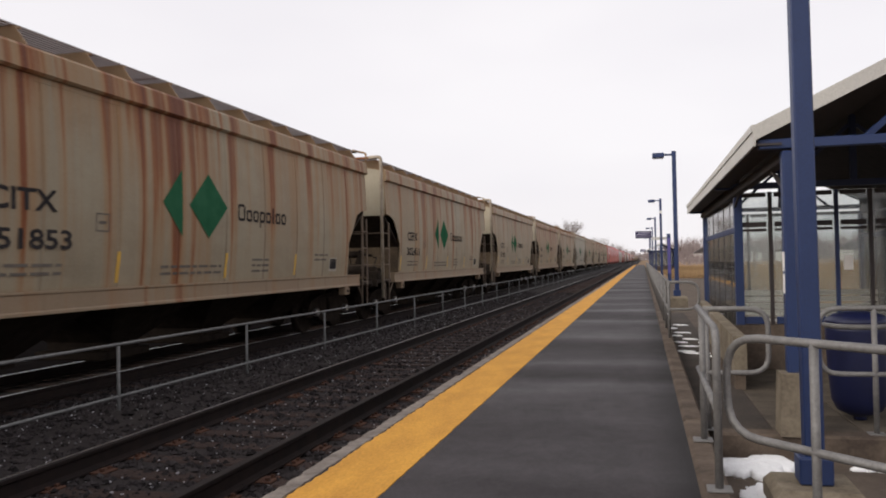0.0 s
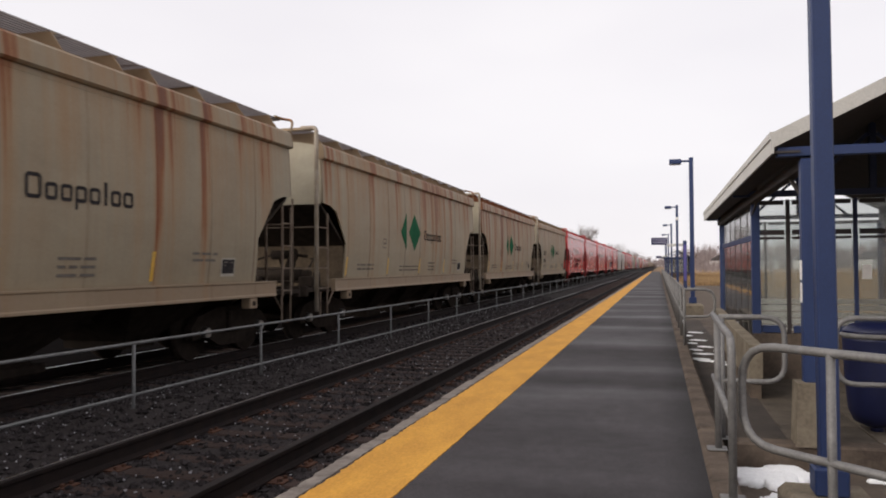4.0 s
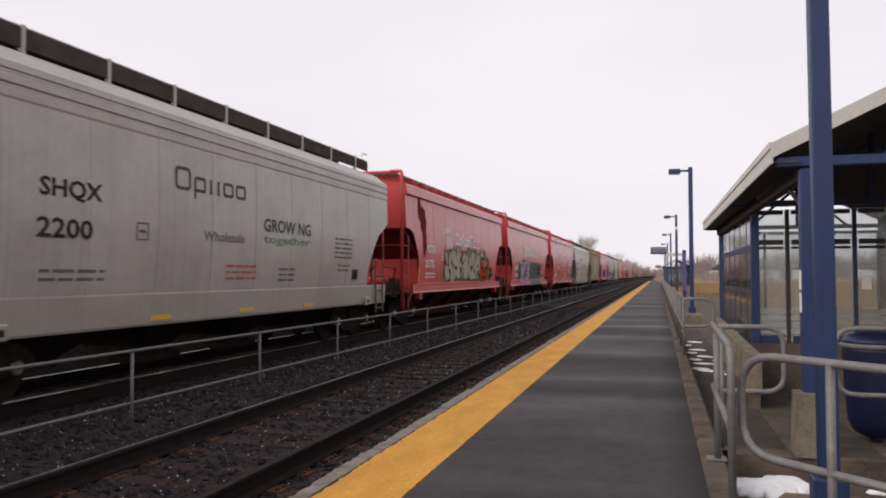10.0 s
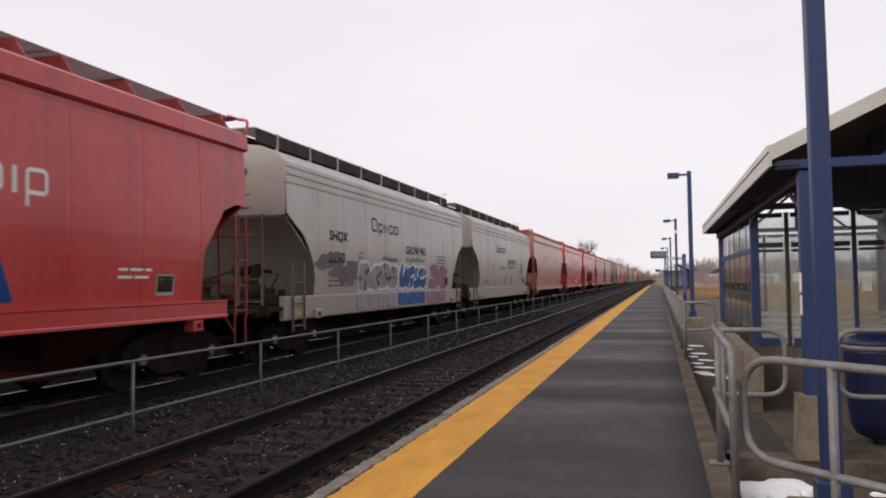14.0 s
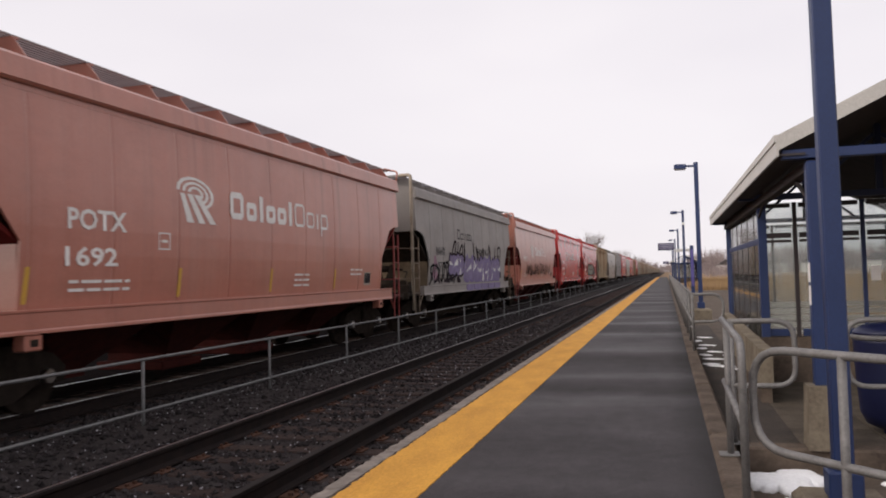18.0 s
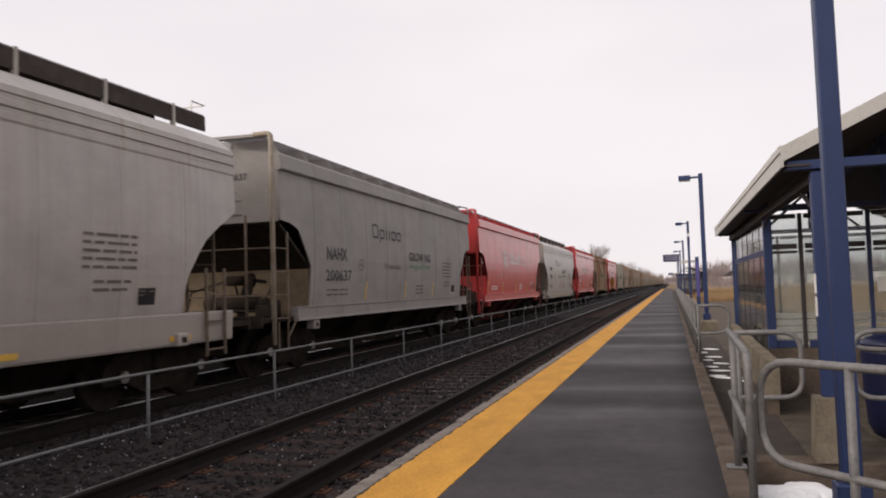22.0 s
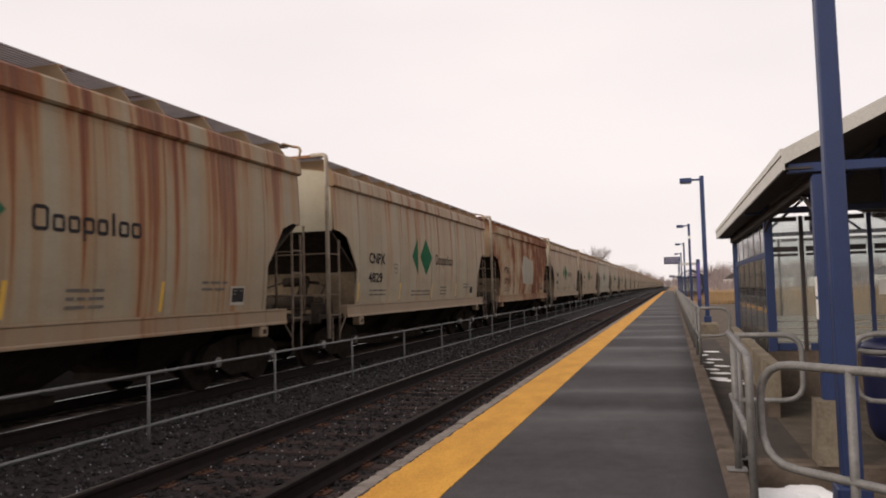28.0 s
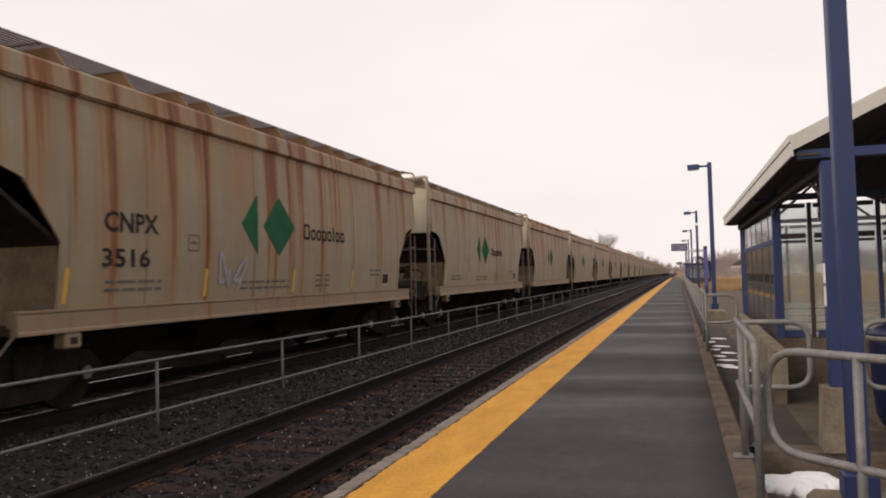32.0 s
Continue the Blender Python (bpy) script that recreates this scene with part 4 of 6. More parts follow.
def house(x, y, w, d, h, turn, wall):
    e = tagged(empty("house", x, y, -0.56), "pale distant house with a dark gabled roof", "house", "far houses")
    e.rotation_euler.z = radians(turn)
    part("wall", B(-w / 2, w / 2, -d / 2, d / 2, 0, h), wall, e)
    part("roof", prism(bmesh.new(), [(-w / 2 - 0.4, h - 0.1), (w / 2 + 0.4, h - 0.1), (0, h + w * 0.32)], -d / 2 - 0.4, d / 2 + 0.4, "y"), M_SOFFIT, e)
    for k in (-0.28, 0.0, 0.28):
        wi = part("window", B(k * w - 0.6, k * w + 0.6, -d / 2 - 0.05, -d / 2 + 0.01, h * 0.35, h * 0.72), M_WHITE, e)
        part("pane", B(k * w - 0.5, k * w + 0.5, -d / 2 - 0.06, -d / 2 - 0.045, h * 0.38, h * 0.69), M_SCREEN, wi)
    return e


M_HOUSE = plain("pale_house_wall", (0.55, 0.54, 0.52), (0.46, 0.45, 0.43), 0.8, scale=0.5)
for i, (x, y, w) in enumerate(((27, 390, 8), (33, 396, 9), (47, 392, 10), (64, 380, 9), (88, 370, 11), (70, 230, 11), (112, 330, 11), (150, 300, 12))):
    house(x, y, w, 9, 4.2, 8 * i % 35, M_HOUSE)


def tussocks(count, area, seed):
    g = np.random.default_rng(seed)
    v, f = [], []
    for _ in range(count):
        x, y = g.uniform(area[0], area[1]), area[2] + (area[3] - area[2]) * g.random() ** 1.5
        for k in range(5):
            h, dx, dy = g.uniform(0.25, 0.75), g.normal(0, 0.18), g.normal(0, 0.18)
            n = len(v)
            v += [(x + dx * 0.4 - 0.025, y + dy * 0.4, -0.57), (x + dx * 0.4 + 0.025, y + dy * 0.4, -0.57), (x + dx, y + dy, h - 0.55)]
            f.append((n, n + 1, n + 2))
    return tagged(from_arrays("dry_grass", v, f, M_STRAW), "tall dry straw-coloured grass in the field", "grass", kind="stuff")


tussocks(15000, (5.5, 45, 14, 170), 7)
tussocks(7000, (2.6, 14, 75, 150), 11)
for px, py in ((9, 70), (14, 110), (19, 150), (26, 200)):
    e = tagged(empty("utility_pole", px, py, -0.56), "thin wooden utility pole in the field", "utility pole", "utility poles")
    part("pole", tube(bmesh.new(), [(0, 0, 0), (0, 0, 3.2)], 0.05, 6), M_BARK, e)
# ---- the freight train ----
PITCH, BODY = 15.4, 13.85
SIDE = 1.6


def side_x(z):
    return SIDE - (0.085 if z < 2.5 else 0.05) * ((z - 2.5) / 1.3) ** 2


def cut(y, kind):
    """Lower edge of the side sheet above the rail: cut away over the bogies."""
    d = min(y, BODY - y)
    if kind == "round":
        return float(np.interp(d, [0, 0.2, 0.35, 0.7, 1.0, 1.26, 1.35, 1.36, 3], [2.86, 2.82, 2.66, 2.5, 2.2, 1.85, 1.6, 1.27, 1.27]))
    return float(np.interp(d, [0, 0.35, 0.70, 1.26, 1.262, 3], [2.86, 2.83, 2.72, 2.03, 1.27, 1.27]))


def side_panel(kind):
    seams = [BODY * i / 10 for i in range(1, 10)]
    ys = {0, BODY}
    for s in seams:
        ys |= {s - 0.03, s, s + 0.03}
    for d in (0.35, 0.7, 0.8, 1.0, 1.15, 1.26, 1.262, 1.35, 1.36):
        ys |= {d, BODY - d}
    ys = sorted(ys)
    b = bmesh.new()
    rows = 8

    def grid(off):
        out = []
        for y in ys:
            lo = cut(y, kind)
            dent = 0.007 if y in seams else 0.0
            out.append([b.verts.new((side_x(z) - dent - off, y, z)) for z in (lo + ((3.5 if kind == "round" else 3.77) - lo) * i / rows for i in range(rows + 1))])
        return out
    o, n = grid(0.0), grid(0.03)
    for g, rev in ((o, 0), (n, 1)):
        for i in range(len(ys) - 1):
            for j in range(rows):
                f = (g[i][j], g[i + 1][j], g[i + 1][j + 1], g[i][j + 1])
                b.faces.new(f[::-1] if rev else f)
    for i in range(len(ys) - 1):
        b.faces.new((o[i][0], n[i][0], n[i + 1][0], o[i + 1][0]))
        b.faces.new((o[i][-1], o[i + 1][-1], n[i + 1][-1], n[i][-1]))
    for e in (0, -1):
        for j in range(rows):
            b.faces.new((o[e][j], o[e][j + 1], n[e][j + 1], n[e][j]))
    return b


def arch(x, low=False):
    return 3.80 + 0.42 * (1 - abs(x / 1.6) ** 5) if low else 4.05 + 0.20 * (1 - (x / 1.6) ** 2)


def ladder_bm(axis, a0, a1, at, z0, z1, step=0.42):
    """Two stiles and their rungs, welded into one flat frame."""
    b = bmesh.new()
    lo, hi = sorted((a0, a1))
    across, up = [lo - 0.022, lo + 0.022, hi - 0.022, hi + 0.022], [z0]
    z = z0 + 0.1
    while z < z1 - 0.03:
        up += [z - 0.013, z + 0.013]
        z += step
    up.append(z1)
    v = [[b.verts.new((at - 0.016, a, z) if axis == "y" else (a, at - 0.016, z)) for z in up] for a in across]
    fs = [b.faces.new((v[i][j], v[i + 1][j], v[i + 1][j + 1], v[i][j + 1])) for i in range(3) for j in range(len(up) - 1) if i != 1 or j % 2]
    for g in bmesh.ops.extrude_face_region(b, geom=fs, use_keep_orig=True)["geom"]:
        if isinstance(g, bmesh.types.BMVert):
            g.co += Vector((0.032, 0, 0)) if axis == "y" else Vector((0, 0.032, 0))
    bmesh.ops.recalc_face_normals(b, faces=b.faces[:])
    return b


def bogie(e, y, near=True):
    bo = part("bogie", B(-1.15, 1.15, y - 0.2, y + 0.2, 0.42, 0.78, 0.03), M_IRON, e, "dark steel bogie")
    for sx in (-1, 1):
        pts = [(-1.25, 0.55), (-1.05, 0.72), (-0.45, 0.86), (0.45, 0.86), (1.05, 0.72), (1.25, 0.55), (1.22, 0.36), (0.75, 0.36), (0.4, 0.2), (-0.4, 0.2), (-0.75, 0.36), (-1.22, 0.36)]
        part("side_frame", prism(bmesh.new(), [(y + a, z) for a, z in pts], sx * 0.93, sx * 1.07), M_IRON, bo)
        for dy in (-0.9, 0.9) if near and sx > 0 else ():
            cb = bmesh.new()
            tube(cb, [(sx * 1.06, y + dy, 0.46), (sx * 1.16, y + dy, 0.46)], 0.085, 10)
            part("bearing_cap", cb, M_STEEL, bo, "bright bearing cap")
    for dy in (-0.9, 0.9):
        w = bmesh.new()
        tube(w, [(-0.72, y + dy, 0.46), (0.72, y + dy, 0.46)], 0.08, 8)
        for sx in (-1, 1):
            tube(w, [(sx * 0.69, y + dy, 0.46), (sx * 0.83, y + dy, 0.46)], 0.46, 20)
        part("wheelset", w, M_IRON, bo, "rusty steel wheels on an axle")
    return bo


def grating(sx, x0, x1, y0, y1, z, bars):
    """One sheet of lengthwise bars and cross bars, with open slots between."""
    b = bmesh.new()
    w = (x1 - x0) / bars
    xs = sorted([x0 + q * w for q in range(bars)] + [x0 + (q + 0.48) * w for q in range(bars)])
    k = 11
    ys = sorted([y0 + (y1 - y0 - 0.06) * q / (k - 1) for q in range(k)] + [y0 + 0.06 + (y1 - y0 - 0.06) * q / (k - 1) for q in range(k)])
    v = [[b.verts.new((sx * x, y, z)) for y in ys] for x in xs]
    fs = [b.faces.new((v[i][j], v[i + 1][j], v[i + 1][j + 1], v[i][j + 1])) for i in range(len(xs) - 1) for j in range(len(ys) - 1) if i % 2 == 0 or j % 2 == 0]
    top = bmesh.ops.extrude_face_region(b, geom=fs, use_keep_orig=True)["geom"]
    for g in top:
        if isinstance(g, bmesh.types.BMVert):
            g.co.z += 0.018
    return b


def hopper_car(paint, label, kind="angle", shield=False, near=True):
    """A covered hopper wagon; its base is the track's middle at rail height, at the end that leads."""
    e = tagged(empty("hopper_car"), label, "freight car", "hopper cars of the train")
    rough = kind == "round"
    red = paint in (P_RED, P_PINK)
    rung = M_LADDERRED if red else M_LADDER
    b = side_panel(kind)
    s = part("side_panel", b, paint, e)
    o = same(s)
    o.matrix_basis = Matrix.Diagonal((-1, 1, 1, 1))
    rb = bmesh.new()
    xs = [-1.56 + 3.12 * i / 12 for i in range(13)]
    prism(rb, [(x, arch(x, rough)) for x in xs] + [(1.56, 3.70), (-1.56, 3.70)], 0.02, BODY - 0.02, "y")
    part("roof", rb, paint, e)
    for sx in (-1, 1):
        if rough:
            cb = bmesh.new()
            prism(cb, [(sx * 1.50, 3.44), (sx * 1.575, 3.44), (sx * 1.585, 3.47), (sx * 1.585, 3.54), (sx * 1.562, 3.56), (sx * 1.562, 3.60), (sx * 1.585, 3.62), (sx * 1.58, 3.69), (sx * 1.558, 3.71), (sx * 1.555, 3.75), (sx * 1.575, 3.77), (sx * 1.56, 3.84), (sx * 1.45, 3.90), (sx * 1.40, 3.8)], -0.02, BODY + 0.02, "y")
        else:
            cb = bmesh.new()
            prism(cb, [(sx * 1.50, 3.77), (sx * 1.60, 3.77), (sx * 1.635, 3.80), (sx * 1.60, 4.05), (sx * 1.56, 4.09), (sx * 1.45, 4.09)], -0.02, BODY + 0.02, "y")
        part("top_chord", cb, paint, e)
        sb = bmesh.new()
        d = 0.0 if rough else 0.62
        if rough:
            prism(sb, [(sx * 1.42, 0.83), (sx * 1.49, 0.83), (sx * 1.505, 0.86), (sx * 1.528, 1.26), (sx * 1.525, 1.29), (sx * 1.42, 1.29)], d, BODY - d, "y")
        else:
            prism(sb, [(sx * 1.45, 1.01), (sx * 1.612, 1.01), (sx * 1.612, 1.04), (sx * 1.598, 1.06), (sx * 1.598, 1.24), (sx * 1.612, 1.255), (sx * 1.612, 1.278), (sx * 1.45, 1.278)], d, BODY - d, "y")
        part("side_sill", sb, paint, e)
    for yy, sg in ((0.0, 1), (BODY, -1)):
        eb = bmesh.new()
        prism(eb, [(-1.54, 2.84), (1.54, 2.84)] + [(x, arch(x, rough) - 0.02) for x in reversed(xs)], yy + sg * 0.005, yy + sg * 0.04, "y")
        part("end_sheet", eb, P_LIT_END if paint in (P_CREAM, P_PALE, P_TAN) else paint, e)
        sl = bmesh.new()
        prism(sl, [(yy + sg * 0.05, 2.86), (yy + sg * 0.05, 2.80), (yy + sg * 2.7, 1.1), (yy + sg * 2.7, 1.18)], -1.52, 1.52)
        # Shade is in the sheet's colour, except on round-ended wagons.
        part("slope_sheet", sl, M_SLOPE if red else paint if rough else M_GRIME_SHADE, e)
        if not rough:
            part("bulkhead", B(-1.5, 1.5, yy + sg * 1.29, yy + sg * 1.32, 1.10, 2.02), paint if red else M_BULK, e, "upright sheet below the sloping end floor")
        part("end_deck", B(-1.5, 1.5, yy - sg * 0.52, yy + sg * 1.25, 1.02, 1.10), M_GRIME_SHADE, e)
        part("end_beam", B(-1.5, 1.5, yy - sg * 0.60, yy - sg * 0.52, 0.94, 1.14), M_GRIME_SHADE, e)
        cp = bmesh.new()
        tube(cp, [(0, yy, 0.98), (0, yy - sg * 0.38, 0.98), (0, yy - sg * 0.72, 0.98)], 0.13, 6)
        box(cp, -0.17, 0.17, yy - sg * 0.78, yy - sg * 0.62, 0.84, 1.12)
        part("coupler", cp, M_GRIME_SHADE, e)
        for sx in (-1, 1):
            if not rough and sg > 0:
                pt = [(sx * 1.54, yy - 0.21, 0.62), (sx * 1.54, yy - 0.21, 3.9)] + bend((sx * 1.54, yy - 0.21, 3.9), (sx * 1.54, yy - 0.21, 4.40), (sx * 1.2, yy - 0.21, 4.40), 0.10) + [(sx * 1.2, yy - 0.21, 4.40)]
                part("corner_post", tube(bmesh.new(), pt, 0.047, 8), paint if red else M_POST, e)
            if near:
                pad = part("jacking_pad", B(sx * 1.42, sx * 1.60, yy + sg * 1.30, yy + sg * 1.56, 0.82, 1.005, 0.02), paint, e)
                if sx > 0:
                    # No real hole: a plate whose dark colour gives its shade.
                    part("pad_hole", B(1.598, 1.604, yy + sg * 1.37, yy + sg * 1.49, 0.87, 0.95, 0.002), M_GRIME_SHADE, pad, "dark plate drawn as a lifting hole")
        lx = 1.56
        top = 1.95 if rough else 2.66
        lo = 0.99 if not rough else 0.62
        reach = yy + sg * 0.80 if rough else yy - sg * (0.20 if sg > 0 else 0.05)
        part("side_ladder", ladder_bm("y", yy + sg * 0.30, reach, lx, lo, top), rung, e)
        if near:
            if not rough:
                tb = bmesh.new()
                for dy in (0.30, -0.05):
                    tube(tb, [(1.55, yy + sg * dy, 1.02), (1.55, yy + sg * dy, 0.50)], 0.018, 5)
                tube(tb, [(1.55, yy + sg * 0.30, 0.51), (1.55, yy - sg * 0.05, 0.51)], 0.018, 5)
                tube(tb, [(1.55, yy + sg * 0.30, 0.72), (1.55, yy + sg * 0.62, 1.02)], 0.018, 5)
                part("stirrup", tb, rung, e)
            if rough:
                part("end_ladder", ladder_bm("x", 0.62, 1.12, yy - sg * 0.10, 1.1, 2.86), rung, e)
            else:
                fb = bmesh.new()
                tube(fb, [(0.98, yy - sg * 0.17, 1.05), (0.98, yy - sg * 0.17, 2.95)], 0.026, 6)
                for z in (1.50, 2.35):
                    tube(fb, [(1.54, yy - sg * 0.19, z), (-1.54, yy - sg * 0.19, z)], 0.016, 5)
                tube(fb, [(-0.98, yy - sg * 0.17, 1.05), (-0.98, yy - sg * 0.17, 2.95)], 0.026, 6)
                part("end_handrail", fb, rung, e)
        bogie(e, yy + sg * 1.25, near)
    # running boards on the roof
    wx0, wx1, wz = (0.45, 1.0, 4.52) if rough else (0.45, 1.30, 4.40)
    for sx in (-1, 1):
        gb = grating(sx, wx0, wx1, -0.1, BODY + 0.1, wz - 0.018, 12 if near else 4)
        part("running_board", gb, M_GRATE, e, "dark open grating walkway")
    if not rough:
        for yy, sg in ((0.0, -1), (BODY, 1)):
            w = 1.40 if sg < 0 else 1.28
            part("end_walkway", B(-w, w, yy + sg * 0.0, yy + sg * 0.17, 4.372, 4.402, 0.006), M_GRATE, e, "grating step at the wagon's end")
            part("walkway_lip", B(-w, w, yy + sg * 0.171, yy + sg * 0.20, 4.36, 4.42, 0.006), paint, e)
    brace = None
    far = bmesh.new()
    at = [BODY * (0.5 + i) / 9 for i in range(9)] if rough else [0.3, 1.5, 2.72, 3.94, 4.68, 5.8, BODY / 2]
    if not rough:
        at += [BODY - y for y in at[-2::-1]]

    def gusset(bm, y, sx):
        """A folded plate across the roof that carries the walkway."""
        prism(bm, [(sx * x, z) for x, z in ((0.5, 4.12), (1.36, 4.06), (1.49, 4.085), (1.27, wz - 0.02), (0.5, wz - 0.02))], y - 0.012, y + 0.012, "y")
        prism(bm, [(sx * x, z) for x, z in ((0.5, wz - 0.045), (1.29, wz - 0.045), (1.29, wz - 0.019), (0.5, wz - 0.019))], y + 0.010, y + 0.075, "y")
    for y in at:
        if rough:
            box(far, -1.0, -0.93, y - 0.03, y + 0.03, 4.15, wz - 0.022)
        else:
            for sx in (-1, 1) if not near else (-1,):
                gusset(far, y, sx)
        if not near:
            continue
        if brace is None:
            bb = bmesh.new()
            if rough:
                box(bb, 0.96, 1.02, -0.03, 0.03, 4.12, wz + 0.004)
            else:
                gusset(bb, 0.0, 1)
            br = brace = part("walkway_bracket", bb, paint, e)
        else:
            br = same(brace)
        br.matrix_basis = pose(0, y, 0)
    part("walkway_brackets", far, paint, e)["kind"] = "stuff"
    if rough:
        part("hatch_coaming", B(-0.42, 0.42, 0.4, BODY - 0.4, 4.2, 4.50, 0.03), M_GRIME_SHADE, e)
        # Solid dark panel between the roof and the walkway's outer edge.
        part("walkway_edge", B(0.985, 1.005, -0.1, BODY + 0.1, 4.24, wz - 0.03), M_WALKEDGE, e)
    else:
        part("hatch", B(-0.40, 0.40, 0.4, BODY - 0.4, 4.2, 4.46, 0.03), paint, e)
    for yy, sg in ((BODY, 1),) if not rough else ():
        for sx in (1,):
            hp = [(sx * 1.28, yy - 0.05, wz)] + bend((sx * 1.28, yy - 0.05, wz), (sx * 1.30, yy + 0.22, wz), (sx * 1.42, yy + 0.20, wz - 0.03), 0.08) + bend((sx * 1.40, yy + 0.20, wz - 0.02), (sx * 1.56, yy + 0.16, wz - 0.06), (sx * 1.57, yy - 0.02, 4.02), 0.11) + [(sx * 1.57, yy - 0.02, 3.98)]
            part("grab_hoop", tube(bmesh.new(), hp, 0.027, 6), paint, e)
    if rough and near:
        rp = [(0.46, BODY - 0.25, wz), (0.46, BODY - 0.25, wz + 0.16), (0.46, BODY + 0.12, wz + 0.16), (0.98, BODY + 0.12, wz + 0.16), (0.98, BODY - 0.25, wz + 0.16), (0.98, BODY - 0.25, wz)]
        part("end_rail", tube(bmesh.new(), rp, 0.016, 5), M_WHITE, e, "white pipe rail at the walkway's end")
    if not near:
        part("underframe", B(-0.5, 0.5, 0.6, BODY - 0.6, 0.45, 1.02), M_IRON, e)
        return e
    part("centre_sill", B(-0.3, 0.3, -0.3, BODY + 0.3, 0.72, 1.02), M_IRON, e)
    for i in range(4):
        y = 3.1 + i * 2.55
        ob = bmesh.new()
        v = [[ob.verts.new(p) for p in ((-w, y - h, z), (w, y - h, z), (w, y + h, z), (-w, y + h, z))] for w, h, z in ((1.3, 1.15, 1.1), (0.55, 0.35, 0.42), (0.55, 0.35, 0.30))]
        for a, c in zip(v, v[1:]):
            for j in range(4):
                ob.faces.new((a[j], a[(j + 1) % 4], c[(j + 1) % 4], c[j]))
        ob.faces.new(v[-1])
        part("outlet_hopper", ob, M_GATE if red else M_IRON, e)
        if i in (1, 2):
            part("outlet_gate", B(-0.62, 0.62, y - 0.55, y + 0.55, 0.17, 0.30, 0.02), M_GATE if red else M_IRON, e)
    # brake gear on the leading deck
    if shield:
        prism_y = 1.28
        # A disc stands for the opening, with the shade inside as its colour.
        part("shield_opening", tube(bmesh.new(), [(0.55, prism_y - 0.03, 1.45), (0.55, prism_y - 0.002, 1.45)], 0.23, 18), M_GRIME_SHADE, e, "dark disc drawn as a round opening")
    else:
        ab = bmesh.new()
        tube(ab, [(-0.25, 0.45, 1.36), (-0.2, 0.45, 1.36), (0.85, 0.45, 1.36), (0.9, 0.45, 1.36)], [0.10, 0.17, 0.17, 0.10], 14)
        part("air_reservoir", ab, paint if red else M_GRIME_SHADE, e)
        cy = bmesh.new()
        tube(cy, [(0.15, 0.55, 1.80), (0.62, 0.55, 1.80)], 0.10, 12)
        tube(cy, [(0.62, 0.55, 1.80), (0.70, 0.55, 1.80)], 0.14, 12)
        tube(cy, [(0.70, 0.55, 1.80), (0.98, 0.55, 1.76)], 0.035, 6)
        prism(cy, [(0.42, 1.10), (0.62, 1.10), (0.74, 1.50), (0.80, 1.86), (0.66, 1.90), (0.52, 1.55)], 0.40, 0.44, "y")
        part("brake_cylinder", cy, paint if red else M_IRON, e)
    vb = bmesh.new()
    box(vb, 0.95, 1.28, 0.15, 0.42, 1.1, 1.34, 0.03)
    box(vb, 1.00, 1.18, 0.20, 0.36, 1.34, 1.46, 0.02)
    tube(vb, [(1.22, 0.5, 1.1), (1.22, 0.5, 1.42)], 0.08, 10)
    tube(vb, [(0.0, 0.25, 1.1), (0.0, 0.25, 1.34)], 0.06, 8)
    for pts in (((-0.9, 0.22, 1.22), (0.3, 0.22, 1.24), (1.0, 0.25, 1.22)), ((1.1, 0.28, 1.44), (1.1, 0.6, 1.7), (0.9, 0.9, 1.72)), ((0.3, 0.6, 1.70), (0.3, 0.8, 1.3), (0.3, 1.2, 1.2)), ((-0.6, 0.3, 1.1), (-0.6, 0.5, 1.6), (0.15, 0.55, 1.80))):
        tube(vb, pts, 0.022, 5)
    part("brake_valve", vb, M_GRIME_SHADE, e, "brake valve with its pipes")
    return e


# ---- lettering and pictures on the wagon sides ----
WORDS = {}


def word_mesh(text, height, material, width=None):
    key = (text, height, material.name, width)
    if key not in WORDS:
        cu = bpy.data.curves.new("lettering", "FONT")
        cu.body, cu.resolution_u, cu.offset = text, 2, 0.022
        ob = bpy.data.objects.new("lettering", cu)
        me = bpy.data.meshes.new_from_object(ob)
        bpy.data.objects.remove(ob)
        bpy.data.curves.remove(cu)
        co = np.array([v.co for v in me.vertices])
        lo, hi = co.min(0), co.max(0)
        k = height / (hi[1] - lo[1])
        w = width / (hi[0] - lo[0]) if width else k
        for v in me.vertices:
            v.co = (0.0, (v.co.x - lo[0]) * w, (v.co.y - lo[1]) * k)
        me.materials.append(material)
        WORDS[key] = me
    return WORDS[key]


def lettering(car, text, y, z, height, material, width=None, x=None):
    ob = new("lettering", word_mesh(text, height, material, width))
    ob.parent = car
    ob.location = ((side_x(z + height / 2) + 0.006) if x is None else x, y, z)
    return ob


def flat(car, name, polys, material, lift=0.006, label=""):
    """Paint on the side sheet: outlines in (y, z), laid on the sheet's curve."""
    b = bmesh.new()
    for pts in polys:
        b.faces.new([b.verts.new((side_x(z) + lift, y, z)) for y, z in pts])
    tall = max(max(z for _, z in pts) - min(z for _, z in pts) for pts in polys) > 0.45
    bmesh.ops.triangulate(b, faces=b.faces[:])
    if tall and len(b.faces) < 400:
        bmesh.ops.subdivide_edges(b, edges=b.edges[:], cuts=3, use_grid_fill=True)
        bmesh.ops.triangulate(b, faces=b.faces[:])
        for v in b.verts:
            v.co.x = side_x(v.co.z) + lift
    ob = part(name, b, material, car, label)
    if len(polys) > 3:
        ob["kind"] = "stuff"
    return ob


def rect(y0, y1, z0, z1):
    return [(y0, z0), (y1, z0), (y1, z1), (y0, z1)]


